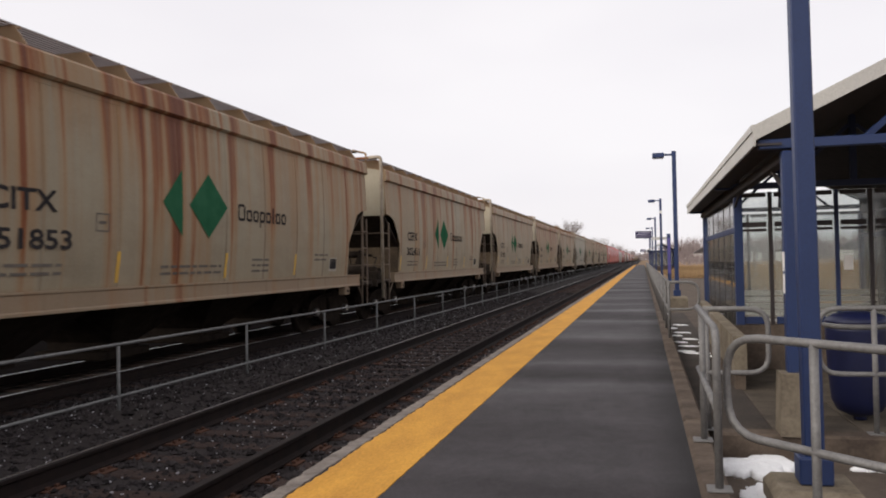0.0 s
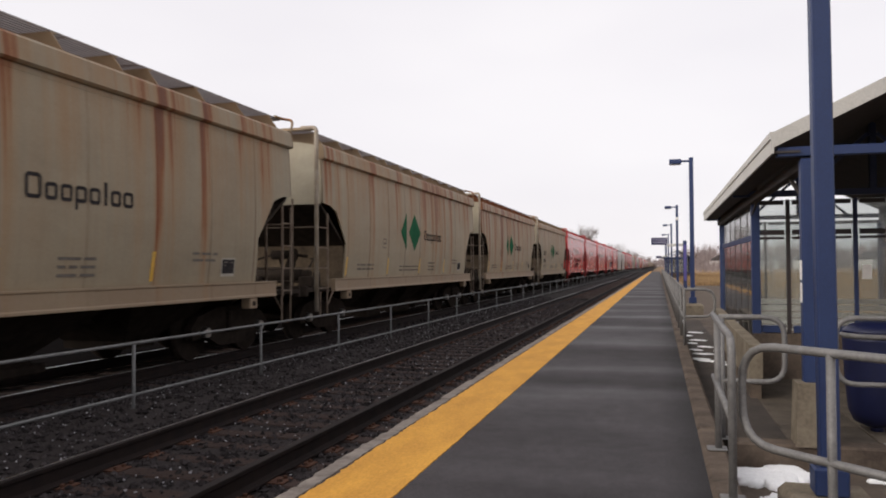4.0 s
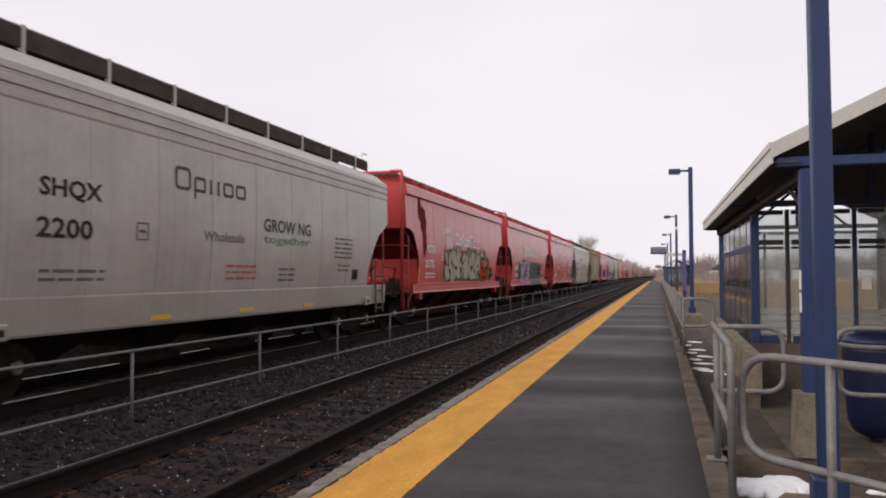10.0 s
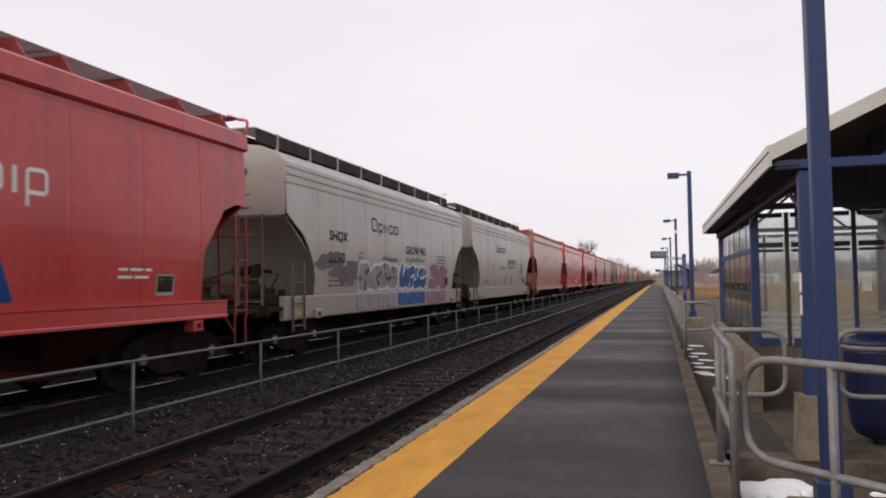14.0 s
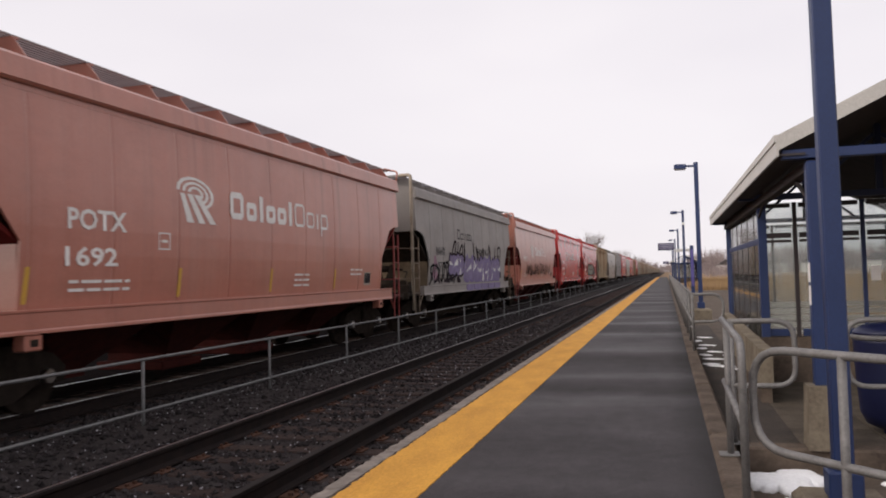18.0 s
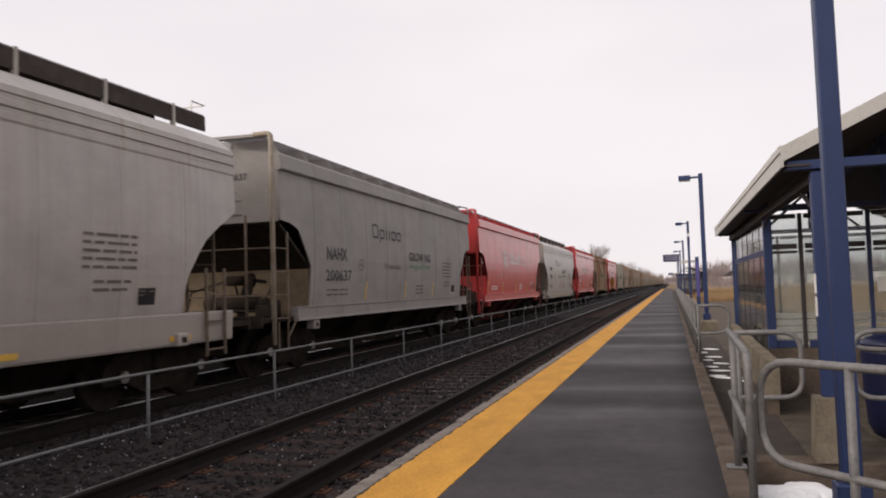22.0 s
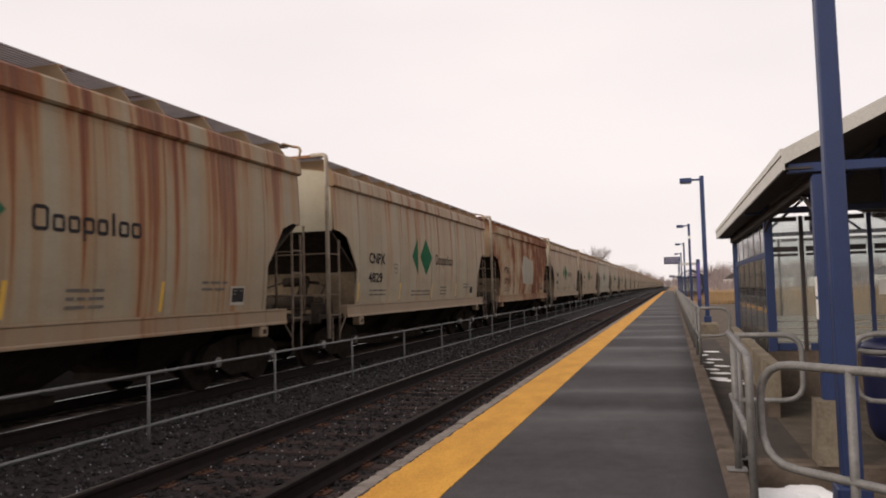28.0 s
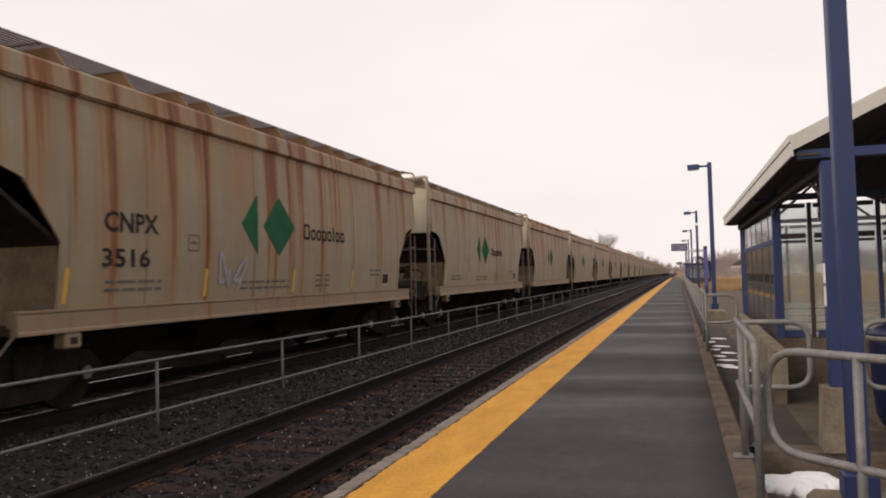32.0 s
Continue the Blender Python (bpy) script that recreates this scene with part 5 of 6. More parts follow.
def ring(cy, cz, ry, rz, w):
    """A flat frame with cut corners, in four-sided pieces."""
    c = 0.32 * min(ry, rz)

    def outline(d):
        a, b, k = ry - d, rz - d, max(c - 0.6 * d, 0.004)
        return [(cy + p, cz + q) for p, q in ((a, k - b), (a, b - k), (a - k, b), (k - a, b), (-a, b - k), (-a, k - b), (k - a, -b), (a - k, -b))]
    o, n = outline(0.0), outline(w)
    return [[o[i], o[(i + 1) % 8], n[(i + 1) % 8], n[i]] for i in range(8)]


def block_word(car, y0, y1, z0, z1, shape, material, bold=0.14, thin=None):
    """A maker's name as plain frames and bars: t tall bar, i short bar, o low frame, O tall frame, p frame with a tail; thinner after '/'."""
    polys, h = [], z1 - z0
    letters = shape.replace("/", "")
    wide = {"t": 0.62, "i": 0.55, "o": 1.0, "O": 1.25, "p": 1.0}
    unit = (y1 - y0) / sum(wide[c] for c in letters)
    y, w = y0, bold
    for c in shape:
        if c == "/":
            w = thin
            continue
        s = wide[c] * unit
        m = y + s / 2
        if c in "ti":
            polys.append(rect(m - w * 0.62, m + w * 0.62, z0, z1 if c == "t" else z0 + 0.68 * h))
        else:
            top = h if c == "O" else 0.70 * h
            polys += ring(m, z0 + top / 2, s * 0.40, top / 2, w)
            if c == "p":
                polys.append(rect(y + s * 0.10, y + s * 0.10 + w, z0 - 0.30 * h, z0 + 0.35 * h))
        y += s
    return flat(car, "maker_name", polys, material)


def emblem_stripes(car, y0, z0, material):
    """Three slanting stripes that fan out under a round head of rings."""
    polys = []
    for i in range(3):
        a = y0 + 0.12 + 0.30 * i
        polys.append([(a, z0), (a + 0.17, z0), (y0 + 0.20 + 0.20 * i, z0 + 0.42), (y0 + 0.10 + 0.17 * i, z0 + 0.42)])
    for r0, r1 in ((0.38, 0.46), (0.25, 0.32), (0.12, 0.19)):
        for k in range(10):
            a, b = math.pi * (-0.35 + 1.32 * k / 10), math.pi * (-0.35 + 1.32 * (k + 1) / 10)
            cy, cz = y0 + 0.50, z0 + 0.44
            polys.append([(cy + 1.05 * r * math.cos(t), cz + 0.52 * r * math.sin(t)) for r, t in ((r0, a), (r1, a), (r1, b), (r0, b))])
    polys = [[(y + 0.18 - 0.34 * (z - z0), z) for y, z in pts] for pts in polys]
    return flat(car, "emblem", polys, material)


def small_print(car, y0, y1, z0, rows, material, seed=0):
    g = random.Random(seed)
    polys = []
    for i in range(rows):
        y = y0
        while y < y1 - 0.05:
            w = min(g.uniform(0.12, 0.4), y1 - y)
            polys.append(rect(y, y + w, z0 - 0.1 * i, z0 - 0.1 * i + 0.038))
            y += w + 0.05
    return flat(car, "small_print", polys, material)


def end_print(car, number, material):
    lettering_end(car, number, 0.42, 3.62, 0.13, material)
    b = bmesh.new()
    g = random.Random(4)
    for i in range(6):
        box(b, 0.3, 0.3 + g.uniform(0.25, 0.9), -0.006, 0.003, 3.40 - 0.085 * i, 3.422 - 0.085 * i)
    part("small_print", b, material, car)


def lettering_end(car, text, x, z, height, material):
    ob = new("lettering", word_mesh(text, height, material))
    ob.parent = car
    ob.matrix_basis = pose(x, -0.004, z, 0, 0, -90)
    return ob


def painted(name, c):
    if name not in bpy.data.materials:
        plain(name, c, tuple(v * 0.7 for v in c), 0.8, gloss=0.0, scale=3)
    return bpy.data.materials[name]


PAL = {"white": (0.68, 0.68, 0.66), "grey": (0.34, 0.34, 0.36), "black": (0.02, 0.02, 0.022), "blue": (0.03, 0.08, 0.28), "cyan": (0.16, 0.40, 0.46), "green": (0.12, 0.28, 0.10), "mint": (0.14, 0.27, 0.17), "violet": (0.23, 0.19, 0.34), "pink": (0.40, 0.17, 0.25), "maroon": (0.17, 0.035, 0.04), "yellow": (0.50, 0.33, 0.03), "cream": (0.46, 0.42, 0.33), "orange": (0.5, 0.2, 0.04), "slate": (0.09, 0.10, 0.13), "lilac": (0.36, 0.25, 0.36), "rust": (0.42, 0.075, 0.03), "dusk": (0.20, 0.17, 0.18), "soot": (0.05, 0.04, 0.045), "mauve": (0.34, 0.30, 0.33), "azure": (0.07, 0.14, 0.30), "rose": (0.32, 0.20, 0.25), "lavender": (0.25, 0.21, 0.33), "sage": (0.33, 0.33, 0.28), "moss": (0.06, 0.10, 0.05), "oxblood": (0.17, 0.022, 0.026), "teal": (0.12, 0.25, 0.25), "ochre": (0.21, 0.110, 0.012)}


def sprayed_foot(car, y0, y1, n, shade, x=1.600, lift=0.0):
    """The feet of sprayed letters, carried on over the sill."""
    w = (y1 - y0) / n
    b = bmesh.new()
    for i in range(n):
        prism(b, [(y0 + w * (i + p), z) for p, z in ((0.12, 1.03 + lift), (0.88, 1.03 + lift), (0.97, 1.10 + lift), (0.97, 1.25), (0.03, 1.25), (0.03, 1.10 + lift))], x, x + 0.016)
    part("sprayed_foot", b, painted("spray_" + shade, PAL[shade]), car)["kind"] = "stuff"


def sprayed_blocks(car, y0, y1, z0, z1, n, fill, edge, dark, seed, spiky=False, splash=""):
    """A row of fat leaning shapes with notches, a rim, slits and light lines; it cannot be read."""
    g = random.Random(seed)
    w, h = (y1 - y0) / n, z1 - z0
    rim, body, slit, shine, dots = [], [], [], [], []
    top_limit = lambda z: max(1.305, z)

    def strip(a, b, t0, t1):
        d = Vector((b[0] - a[0], b[1] - a[1])).normalized()
        return [(a[0] - d.y * t0, top_limit(a[1] + d.x * t0)), (b[0] - d.y * t1, top_limit(b[1] + d.x * t1)), (b[0] + d.y * t1, top_limit(b[1] - d.x * t1)), (a[0] + d.y * t0, top_limit(a[1] - d.x * t0))]
    for i in range(n):
        cy, cz = y0 + w * (i + 0.5 + g.uniform(-0.08, 0.08)), z0 + h * (0.48 + g.uniform(-0.04, 0.06))
        hw, hh, lean = w * g.uniform(0.50, 0.60), h * g.uniform(0.44, 0.52), g.uniform(-0.12, 0.32)
        shape = []
        for k in range(22):
            a = math.tau * k / 22
            c, sn = math.cos(a), math.sin(a)
            r = (abs(c) ** 3.4 + abs(sn) ** 3.4) ** (-1 / 3.4) * g.uniform(0.88, 1.06)
            if spiky and sn > 0.6 and g.random() < 0.25:
                r *= 1.28
            shape.append((c * r, sn * r))

        def placed(grow):
            return [(cy + p * (hw + grow) + lean * q * hh, top_limit(cz + q * (hh + grow))) for p, q in shape]
        rim.append(placed(0.075))
        body.append(placed(0.0))
        for _ in range(g.choice((2, 2, 3))):
            a = g.choice((0.05, 0.25, 0.5, 0.75, 0.95)) * math.tau + g.uniform(-0.35, 0.35)
            out = (cy + math.cos(a) * hw * 1.02 + lean * math.sin(a) * hh, cz + math.sin(a) * hh * 1.02)
            deep = (cy + math.cos(a + g.uniform(-0.4, 0.4)) * hw * g.uniform(0.15, 0.4), cz + math.sin(a) * hh * g.uniform(0.1, 0.4))
            slit.append(strip(out, deep, 0.085 * h, 0.022))
        m = (cy + hw * g.uniform(-0.25, 0.2), cz + hh * g.uniform(-0.2, 0.3))
        slit.append(strip(m, (m[0] + 0.10 * w, m[1] + 0.14 * h), 0.03, 0.05))
        shine.append(strip((cy - hw * 0.72 + lean * hh * 0.3, cz + hh * 0.1), (cy - hw * 0.6 + lean * hh * 0.75, cz + hh * 0.74), 0.012, 0.02))
    for _ in range(14 if splash else 0):
        cy, cz, r = g.uniform(y0, y1 + 0.9), z0 + h * g.uniform(0.75, 1.3), g.uniform(0.03, 0.09)
        dots.append([(cy + r * g.uniform(0.6, 1.2) * math.cos(k), cz + 1.5 * r * g.uniform(0.6, 1.2) * math.sin(k)) for k in np.arange(0, 6.2, 0.9)])
    flat(car, "sprayed_outline", rim, painted("spray_" + edge, PAL[edge]), 0.010)
    flat(car, "sprayed_fill", body, painted("spray_" + fill, PAL[fill]), 0.014)
    flat(car, "sprayed_slit", slit, painted("spray_" + dark, PAL[dark]), 0.018)
    flat(car, "sprayed_shine", shine, painted("spray_pale", PAL["cream"]), 0.021)
    if dots:
        flat(car, "sprayed_splash", dots, painted("spray_" + splash, PAL[splash]), 0.009)


def smudge(car, cy, cz, ry, rz, n, colour, seed):
    """Overlapping ragged clouds of old spray."""
    g = random.Random(seed)
    polys = []
    for _ in range(n):
        y, z, r = cy + ry * g.uniform(-0.8, 0.8), cz + rz * g.uniform(-0.8, 0.8), g.uniform(0.35, 0.6)
        polys.append([(y + ry * r * g.uniform(0.6, 1.1) * math.cos(math.tau * k / 13), max(1.305, z + rz * r * g.uniform(0.6, 1.1) * math.sin(math.tau * k / 13))) for k in range(13)])
    flat(car, "sprayed_cloud", polys, painted("spray_" + colour, PAL[colour]), 0.0075)


def pumpkin(car, y0, y1):
    """A sprayed orange pumpkin with dark slits, a black rim and a pale green stem."""
    m, z, r, h = (y0 + y1) / 2, 1.74, (y1 - y0) / 2, 0.42

    def oval(grow):
        return [(m + (r + grow) * math.copysign(abs(math.cos(a)) ** 0.7, math.cos(a)), max(1.306, z + (h + grow) * math.copysign(abs(math.sin(a)) ** 0.7, math.sin(a)))) for a in (math.tau * k / 28 for k in range(28))]
    rim = flat(car, "sprayed_rim", [oval(0.13)], painted("spray_mint", PAL["mint"]), 0.0105)
    flat(rim, "sprayed_edge", [oval(0.06)], painted("spray_black", PAL["black"]), 0.0125)
    flat(rim, "sprayed_gourd", [oval(0.0)], painted("spray_rust", PAL["rust"]), 0.0150)
    for p in (-0.42, -0.05, 0.28):
        flat(rim, "sprayed_shine", [[(m + p * r - 0.02, z + 0.12), (m + p * r + 0.03, z + 0.12), (m + p * r + 0.05, z + 0.37), (m + p * r, z + 0.37)]], painted("spray_white", PAL["white"]), 0.018)
    for p, q, a, b in ((-0.5, 0.08, 0.27, 0.13), (0.5, 0.08, 0.25, 0.13), (0.0, -0.06, 0.12, 0.12), (0.0, -0.30, 0.55, 0.07)):
        flat(rim, "sprayed_slit", [[(m + p * r - a * r * 1.3, z + q), (m + p * r, z + q - b), (m + p * r + a * r * 1.3, z + q), (m + p * r, z + q + b)]], painted("spray_soot", PAL["soot"]), 0.018)
    flat(rim, "sprayed_stem", [[(m - 0.06, z + 0.38), (m + 0.22, z + 0.36), (m + 0.20, z + 0.72), (m - 0.16, z + 0.80), (m - 0.14, z + 0.70), (m - 0.02, z + 0.62)]], painted("spray_mint", PAL["mint"]), 0.019)


def sprayed_word(car, text, y0, y1, z0, z1, fill, edge, shade):
    """Fat sprayed letters with a dark edge and a shaded foot."""
    for colour, grow, lift, drop in ((edge, 0.085, 0.012, 0.05), (fill, 0.02, 0.020, 0.0)):
        cu = bpy.data.curves.new("sprayed_letters", "FONT")
        cu.body, cu.resolution_u, cu.offset, cu.space_character = text, 3, grow, 1.16
        ob = bpy.data.objects.new("sprayed_letters", cu)
        me = bpy.data.meshes.new_from_object(ob)
        bpy.data.objects.remove(ob)
        bpy.data.curves.remove(cu)
        co = np.array([v.co for v in me.vertices])
        lo, hi = co.min(0), co.max(0)
        for v in me.vertices:
            z = z0 - drop + (z1 - z0 + 2 * drop) * (v.co.y - lo[1]) / (hi[1] - lo[1])
            v.co = (side_x(z) + lift, y0 - drop + (y1 - y0 + 2 * drop) * (v.co.x - lo[0]) / (hi[0] - lo[0]), z)
        me.materials.append(painted("spray_" + colour, PAL[colour]))
        o = new("sprayed_word", me)
        o.parent = car
    sprayed_foot(car, y0, y1, len(text), shade)


def scrawl(car, y0, y1, z0, z1, n, colour, seed, width=0.045):
    """Quick sprayed strokes that cannot be read."""
    g = random.Random(seed)
    polys = []
    w = (y1 - y0) / n
    for i in range(n):
        a = y0 + i * w
        knots = [(a + w * g.uniform(0.0, 0.95), z0 + (z1 - z0) * q) for q in (g.random(), g.uniform(0, 0.2), g.uniform(0.8, 1.0), g.random(), g.uniform(0, 0.4))]
        pts = []
        for j in range(len(knots) - 1):
            p0, p1, p2, p3 = knots[max(j - 1, 0)], knots[j], knots[j + 1], knots[min(j + 2, len(knots) - 1)]
            for s in range(5):
                u = s / 5
                pts.append(tuple(0.5 * (2 * p1[c] + (p2[c] - p0[c]) * u + (2 * p0[c] - 5 * p1[c] + 4 * p2[c] - p3[c]) * u * u + (3 * p1[c] - p0[c] - 3 * p2[c] + p3[c]) * u ** 3) for c in (0, 1)))
        for (ya, za), (yb, zb) in zip(pts, pts[1:]):
            d = Vector((yb - ya, zb - za))
            if d.length < 0.004:
                continue
            nn = Vector((-d.y, d.x)).normalized() * width / 2
            d = d.normalized() * width * 0.25
            za, zb = max(za, 1.34), max(zb, 1.34)
            polys.append([(ya + nn.x - d.x, za + nn.y - d.y), (yb + nn.x + d.x, zb + nn.y + d.y), (yb - nn.x + d.x, zb - nn.y + d.y), (ya - nn.x - d.x, za - nn.y - d.y)])
    flat(car, "sprayed_scrawl", polys, painted("spray_" + colour, PAL[colour]), 0.012)


def chalk_marks(car, kind, material):
    """Lot panels and load tables that every side carries."""
    flat(car, "data_panel", [rect(3.68, 3.94, 2.22, 2.24), rect(3.68, 3.94, 2.0, 2.02), rect(3.68, 3.70, 2.0, 2.24), rect(3.92, 3.94, 2.0, 2.24), rect(3.74, 3.88, 2.1, 2.14)], material)
    small_print(car, 2.0, 3.1, 1.56, 2, material, 1)
    small_print(car, 7.85, 8.5, 1.62, 3, material, 2)
    small_print(car, 10.6, 11.3, 1.72, 2, material, 3)
    p = flat(car, "inspection_panel", [rect(11.42, 11.84, 1.38, 1.68)], painted("dull_white_panel", (0.42, 0.39, 0.34)), 0.006)
    flat(p, "inspection_field", [rect(11.45, 11.81, 1.43, 1.655)], M_BLACK, 0.010)
    flat(p, "inspection_print", [rect(11.48, 11.60, 1.60, 1.625), rect(11.48, 11.56, 1.55, 1.57), rect(11.68, 11.78, 1.60, 1.62)], M_FAINT, 0.013)


def stripes(car, ys, material=None):
    flat(car, "reflector_stripes", [[(y, 1.34), (y + 0.07, 1.34), (y + 0.10, 1.75), (y + 0.03, 1.75)] for y in ys], material or M_SIGNAGE, 0.007, "yellow reflective stripes")


LABELS = {
    "C": "cream covered hopper wagon streaked with rust, green diamond emblem",
    "L": "pale cream covered hopper wagon with faint rust, green diamond emblem",
    "K": "heavily rust-blotched cream covered hopper wagon with a green emblem",
    "U": "heavily rusted cream covered hopper wagon with a pale bare patch",
    "R": "bright red covered hopper wagon with white markings",
    "P": "faded pinkish red covered hopper wagon with white markings",
    "S": "pale grey covered hopper wagon with round end cut-outs",
    "N": "tan covered hopper wagon with rust stains and dark numbers",
    "G": "grey covered hopper wagon with dark markings",
}
PAINT = {"C": P_CREAM, "L": P_PALE, "K": P_CREAM_RUSTY, "U": P_CREAM_RUSTY, "R": P_RED, "P": P_PINK, "S": P_GREY, "N": P_TAN, "G": P_WARM}
# kind, owner's mark and number, sprayed paint (where, colours) in the order in which the wagons pass
TRAIN = [
    ("C", "", ""), ("C", "CITX", "151853"), ("C", "CEFX", "302411"), ("C", "CITX", "151692"), ("C", "CNPX", "4594"), ("C", "CITX", "151556"),
    ("L", "CNPX", "3063"), ("C", "CEFX", "302119"), ("C", "", ""), ("C", "", ""), ("C", "CNPX", "3308"),
    ("R", "POTX", "2276"), ("R", "", ""), ("R", "POTX", "2939"), ("R", "POTX", "2603"), ("R", "", ""), ("S", "SHQX", "2179"), ("S", "SHQX", "2200"),
    ("R", "POTX", "2175"), ("R", "POTX", "3472"), ("R", "", ""), ("S", "SHQX", "3586"), ("N", "NAHX", "20494"), ("R", "POTX", "3884"),
    ("S", "SHQX", "2298"), ("S", "", ""), ("P", "", ""), ("R", "", ""), ("R", "POTX", "2585"), ("P", "", ""), ("P", "POTX", "1692"),
    ("G", "NAHX", "20716"), ("P", "POTX", ""), ("R", "POTX", "2392"), ("R", "POTX", "2487"), ("N", "NAHX", "20757"), ("S", "SHQX", "3711"),
    ("G", "NAHX", "200637"), ("R", "", ""), ("S", "SHQX", "3433"), ("R", "POTX", "2108"), ("K", "CEFX", ""), ("R", "POTX", ""),
    ("L", "CNPX", ""), ("C", "", ""), ("K", "", ""), ("C", "CEFX", "302172"), ("C", "CNPX", "4829"), ("U", "PTEX", "21729"),
    ("C", "CNPX", "4881"), ("C", "CNPX", "4776"), ("L", "CNPX", "3467"), ("C", "", ""), ("C", "CNPX", "3516"),
] + [("C", "", "")] * 36
SPRAY = {
    5: lambda c: scrawl(c, 5.4, 8.8, 1.36, 1.55, 7, "slate", 16, 0.03),
    10: lambda c: (scrawl(c, 4.2, 10.2, 1.85, 2.2, 30, "black", 1, 0.035), scrawl(c, 5.0, 8.6, 1.45, 1.8, 16, "black", 21, 0.04)),
    12: lambda c: scrawl(c, 1.2, 3.6, 2.62, 2.98, 9, "black", 2, 0.03),
    13: lambda c: sprayed_blocks(c, 7.8, 12.0, 1.36, 2.0, 5, "grey", "black", "orange", 3, True),
    17: lambda c: (smudge(c, 1.5, 2.9, 0.4, 0.7, 7, "maroon", 5), sprayed_blocks(c, 4.2, 9.3, 1.36, 2.36, 7, "cream", "moss", "black", 4, True, "mint"), pumpkin(c, 9.35, 11.0), smudge(c, 11.6, 1.6, 0.5, 0.22, 8, "moss", 25)),
    18: lambda c: (flat(c, "sprayed_cloud", [[(2.95, 1.32), (6.75, 1.32), (6.8, 2.1), (6.3, 2.32), (5.4, 2.2), (4.6, 2.38), (3.7, 2.22), (2.9, 2.0)]], painted("spray_slate", PAL["slate"]), 0.009), sprayed_word(c, "WH", 3.3, 6.4, 1.36, 2.16, "lilac", "white", "lilac"), sprayed_word(c, "BUDiS", 7.1, 10.6, 1.36, 2.2, "teal", "black", "teal")),
    22: lambda c: flat(c, "painted_patch", [[(3.9, 1.36), (8.9, 1.36), (8.6, 2.0), (4.0, 1.95)], [(4.2, 1.9), (4.9, 2.2), (5.5, 2.05), (6.2, 2.22), (7.4, 2.1), (8.4, 2.2), (8.5, 1.9)]], painted("spray_blue", PAL["blue"]), 0.012),
    23: lambda c: (smudge(c, 2.5, 1.7, 1.1, 0.4, 9, "dusk", 8), sprayed_blocks(c, 3.7, 6.6, 1.36, 2.02, 4, "mauve", "white", "slate", 9), sprayed_blocks(c, 6.7, 9.3, 1.36, 2.0, 4, "azure", "white", "white", 19, True), smudge(c, 10.5, 1.7, 1.2, 0.36, 12, "rose", 29), sprayed_foot(c, 3.7, 6.6, 4, "mauve", 1.512, -0.12), sprayed_foot(c, 6.7, 9.3, 3, "azure", 1.512, -0.12), sprayed_foot(c, 9.4, 11.7, 2, "rose", 1.512, -0.12)),
    27: lambda c: (smudge(c, 3.3, 1.66, 0.75, 0.42, 9, "mint", 39), smudge(c, 6.6, 2.25, 2.6, 0.2, 12, "mint", 40), sprayed_blocks(c, 3.2, 9.4, 1.36, 2.38, 5, "oxblood", "mint", "black", 10, False, "mint"), sprayed_foot(c, 3.8, 9.0, 3, "oxblood")),
    30: lambda c: (smudge(c, 1.75, 1.8, 0.45, 0.4, 5, "rose", 30), scrawl(c, 1.3, 4.6, 1.36, 1.95, 6, "black", 31, 0.08), scrawl(c, 3.6, 11.6, 2.0, 2.7, 9, "soot", 32, 0.09), smudge(c, 7.6, 2.0, 1.9, 0.3, 5, "rose", 34), sprayed_blocks(c, 3.5, 5.4, 1.55, 2.25, 2, "lavender", "soot", "white", 33, True), sprayed_blocks(c, 5.5, 11.4, 1.36, 2.15, 7, "lavender", "violet", "white", 11, True), sprayed_foot(c, 5.6, 11.4, 5, "lavender"), scrawl(c, 1.9, 5.4, 1.36, 1.5, 4, "soot", 37, 0.1)),
    31: lambda c: scrawl(c, 2.6, 11.0, 1.5, 2.1, 15, "black", 12, 0.09),
    33: lambda c: (smudge(c, 4.6, 1.95, 0.75, 0.35, 7, "maroon", 35), smudge(c, 1.4, 3.0, 0.4, 0.5, 6, "maroon", 34), sprayed_blocks(c, 4.6, 9.3, 1.36, 2.36, 6, "sage", "black", "black", 13), sprayed_foot(c, 5.2, 9.3, 5, "sage"), smudge(c, 10.6, 1.75, 1.0, 0.45, 9, "maroon", 36), sprayed_blocks(c, 9.7, 11.3, 1.38, 2.05, 2, "slate", "black", "orange", 33)),
    41: lambda c: (sprayed_blocks(c, 3.4, 8.7, 1.36, 2.2, 6, "ochre", "maroon", "maroon", 14, True), sprayed_foot(c, 3.3, 8.8, 4, "ochre")),
    51: lambda c: scrawl(c, 6.6, 10.2, 1.36, 1.75, 5, "cream", 15, 0.06),
    52: lambda c: scrawl(c, 4.5, 5.3, 1.4, 2.0, 2, "grey", 17, 0.06),
}


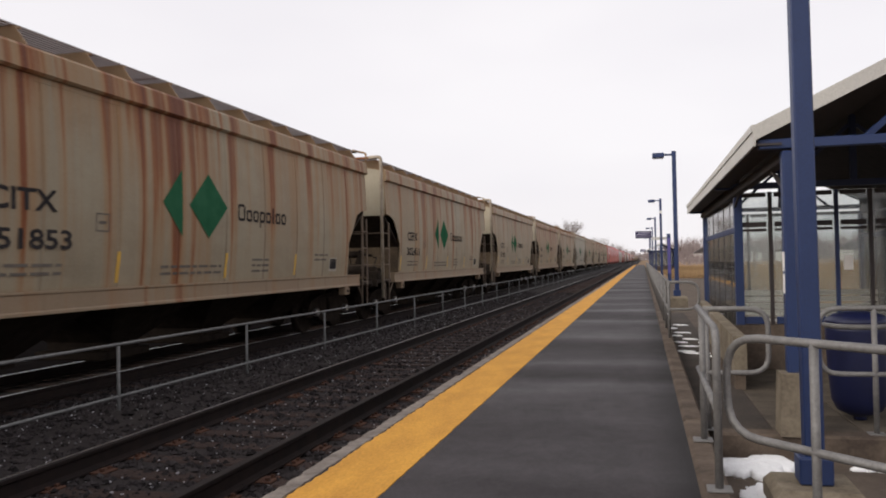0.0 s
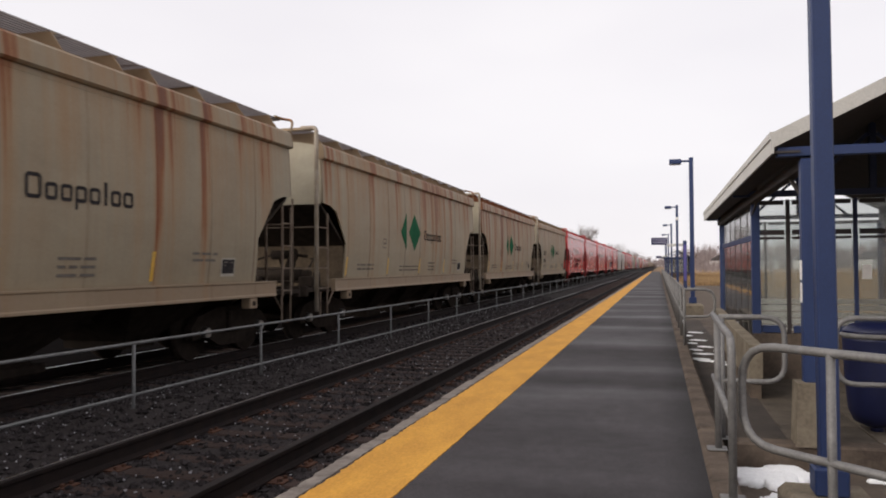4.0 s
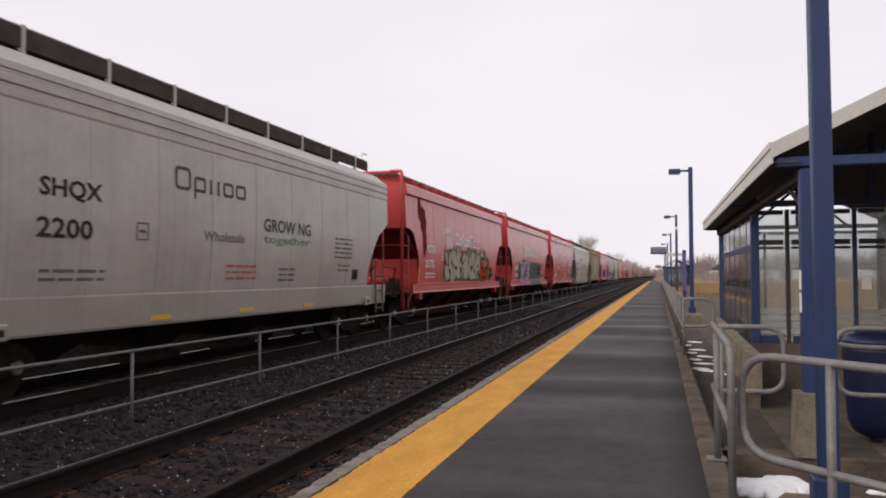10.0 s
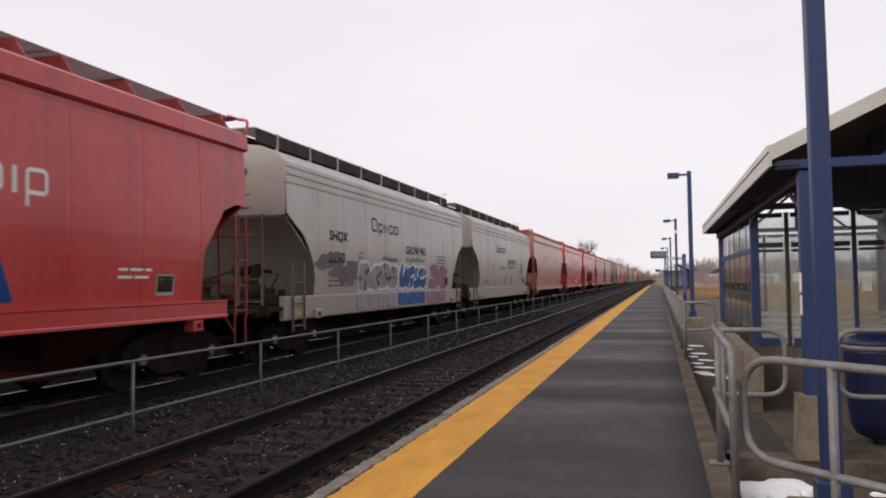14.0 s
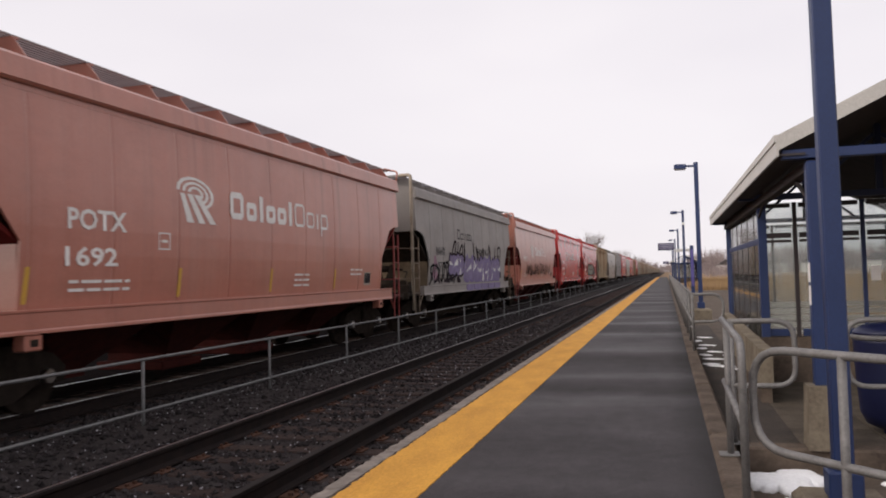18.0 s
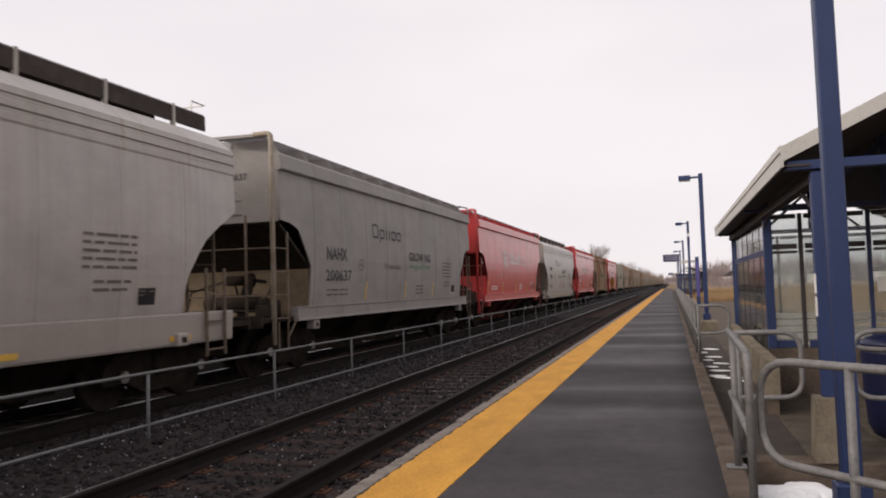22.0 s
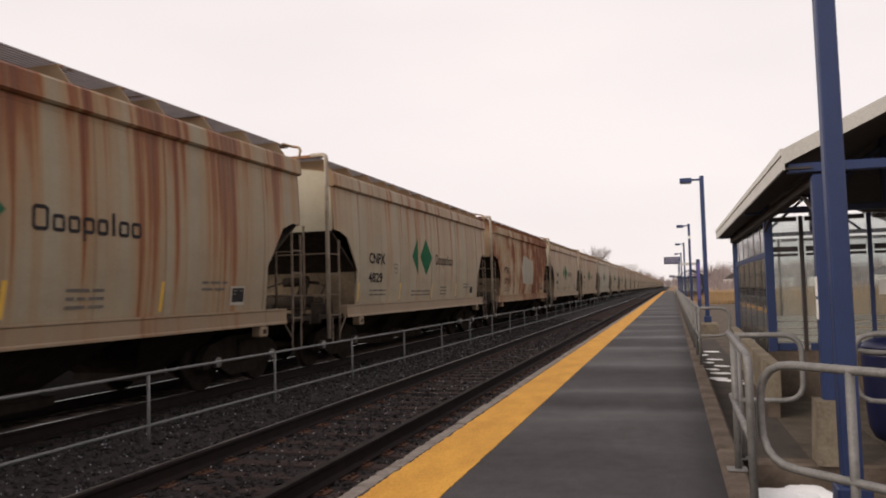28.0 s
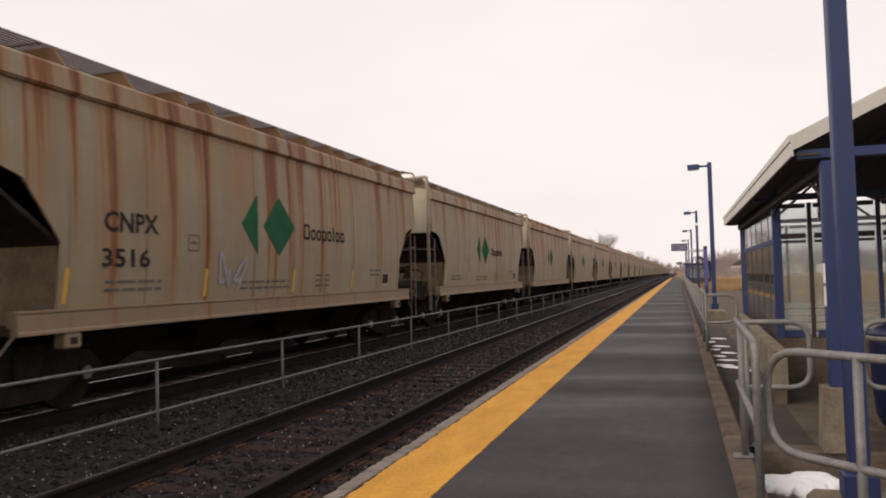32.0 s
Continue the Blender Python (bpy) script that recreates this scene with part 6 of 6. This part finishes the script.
def decorate(car, k, kind, mark, number):
    dark = M_WHITE if kind in "RP" else M_DARKGREY if kind == "G" else M_BLACK
    up = 0.2 if kind == "S" else 0.0
    if mark:
        lettering(car, mark, 1.95, 2.20 + up, 0.26, dark, 1.05)
    if number:
        lettering(car, number, 1.92, 1.76 + up, 0.24, dark, 0.21 * len(number) + 0.08)
        end_print(car, number, dark)
    if k > 53:
        flat(car, "emblem", [[(5.12, 2.48), (5.63, 1.99), (5.63, 3.0)], [(5.81, 2.48), (6.37, 1.98), (6.95, 2.50), (6.37, 3.01)]], M_GREEN, 0.006, "green diamond emblem")
        return
    chalk_marks(car, kind, dark if kind in "RP" else M_FAINT)
    if kind in "CKL":
        flat(car, "emblem", [[(5.12, 2.48), (5.63, 1.99), (5.63, 3.0)], [(5.81, 2.48), (6.37, 1.98), (6.95, 2.50), (6.37, 3.01)]], M_GREEN, 0.006, "green diamond emblem")
        block_word(car, 7.28, 9.19, 2.31, 2.60, "Ooopotoo", M_BLACK, 0.045)
        small_print(car, 5.1, 6.8, 1.52, 2, M_FAINT, 7)
        stripes(car, (1.30, 4.1, 6.9, 9.6))
    elif kind in "RP":
        emblem_stripes(car, 4.05, 2.42, M_WHITE)
        block_word(car, 5.49, 9.38, 2.55, 2.99, "Ootoot/Ooip", M_WHITE, 0.10, 0.05)
        if k in (17, 28, 29, 31, 33, 37):
            stripes(car, (1.30, 4.15, 6.9, 9.7))
    elif kind in "SG":
        block_word(car, 4.5, 6.6, 2.78, 3.12, "Opiioo", M_DARKGREY, 0.05)
        lettering(car, "GROW NG", 7.2, 2.30, 0.24, M_DARKGREY, 1.95)
        lettering(car, "together", 7.2, 2.06, 0.19, painted("faded_green", (0.2, 0.3, 0.2)), 1.95)
        lettering(car, "Wholesale", 5.3, 2.06, 0.16, painted("faded_print", (0.24, 0.22, 0.20)), 1.25)
        small_print(car, 10.4, 11.4, 2.3, 5, M_FAINT, 8)
        if kind == "G":
            stripes(car, (4.1, 6.9, 9.4))
        if kind == "S":
            small_print(car, 6.0, 7.0, 1.66, 3, M_RED_SMALL, 9)
            for y in (0.5, 4.1, 6.5, 9.0, 12.2):
                part("marker_tape", B(1.50, 1.522, y, y + 0.5, 0.9, 0.97), M_SIGNAGE, car, "yellow reflective marker")
    elif kind == "N":
        for a, c in (((5.62, 6.88), (6.98, 8.22)) if number == "20494" else ()):
            flat(car, "painted_out_patch", [[(a + 0.02, 1.70), (c - 0.05, 1.66), (c, 2.4), (c - 0.03, 3.28), (a + 0.05, 3.34), (a, 2.5)]], P_PATCH, 0.005)
    elif kind == "U":
        flat(car, "bare_patch", [[(6.25, 1.78), (9.0, 1.76), (9.05, 2.4), (9.0, 2.95), (8.4, 2.9), (7.4, 3.05), (6.5, 3.1), (6.35, 2.9), (5.9, 2.5)]], P_BARE, 0.005)
    if k in SPRAY:
        SPRAY[k](car)


# how far rust has gone on single wagons: 0 clean, 1 worst
WEAR = {21: 0.55, 34: 1.0, 40: 0.85, 44: 0.8, 15: 0.15, 16: 0.15, 20: 0.4, 23: 0.3, 24: 1.0, 35: 0.6, 38: 1.0, 0: 0.9, 1: 0.75, 2: 0.6, 3: 1.0, 4: 0.65, 5: 0.3, 6: 0.7, 47: 1.0, 48: 0.85, 49: 0.95, 50: 0.95, 51: 0.6, 52: 0.9}
SHIELDED = {2, 3, 4, 9, 10, 13, 14, 18, 22, 28, 29, 31, 33, 37, 39, 45, 49, 51}
templates, cars = {}, []
for i, (kind, mark, number) in enumerate(TRAIN):
    k = i - 1
    sig = (kind, k in SHIELDED, k < 54)
    if sig not in templates:
        car = templates[sig] = hopper_car(PAINT[kind], LABELS[kind], "round" if kind == "S" else "angle", sig[1] and kind != "S", sig[2])
        cars.append(car)
    else:
        cars.append(None)
for i, (kind, mark, number) in enumerate(TRAIN):
    if cars[i] is None:
        cars[i] = copy_thing(templates[(kind, (i - 1) in SHIELDED, i < 55)], pose(FAR_TRACK, 0, RAIL_TOP))
for i, (kind, mark, number) in enumerate(TRAIN):
    decorate(cars[i], i - 1, kind, mark, number)
    for ob in cars[i].children:
        ob.color = ((i * 0.618) % 1, (i * 0.377) % 1, (i * 0.731) % 1, WEAR.get(i - 1, 0.55 + 0.45 * ((i * 0.43) % 1)))


# ---- movement ----
def travelled(t):
    """Metres that the train has run since the clip's start."""
    return -0.11 + 24.328 * t + 0.029225 * t ** 2 - 0.00026791 * t ** 3


# couplings that are pulled out further than the rest
SLACK = {2: 0.35, 3: 0.42, 4: 0.45, 5: 0.32, 6: 0.25, 7: 0.18, 8: 0.12, 9: 0.08}


def motions():
    for i, car in enumerate(cars):
        y = 20.24 + PITCH * (i - 2) + SLACK.get(i - 1, 0.0)
        walk(car, [(t, pose(FAR_TRACK, y - travelled(t), RAIL_TOP)) for t in range(0, 33, 2)])


motions()
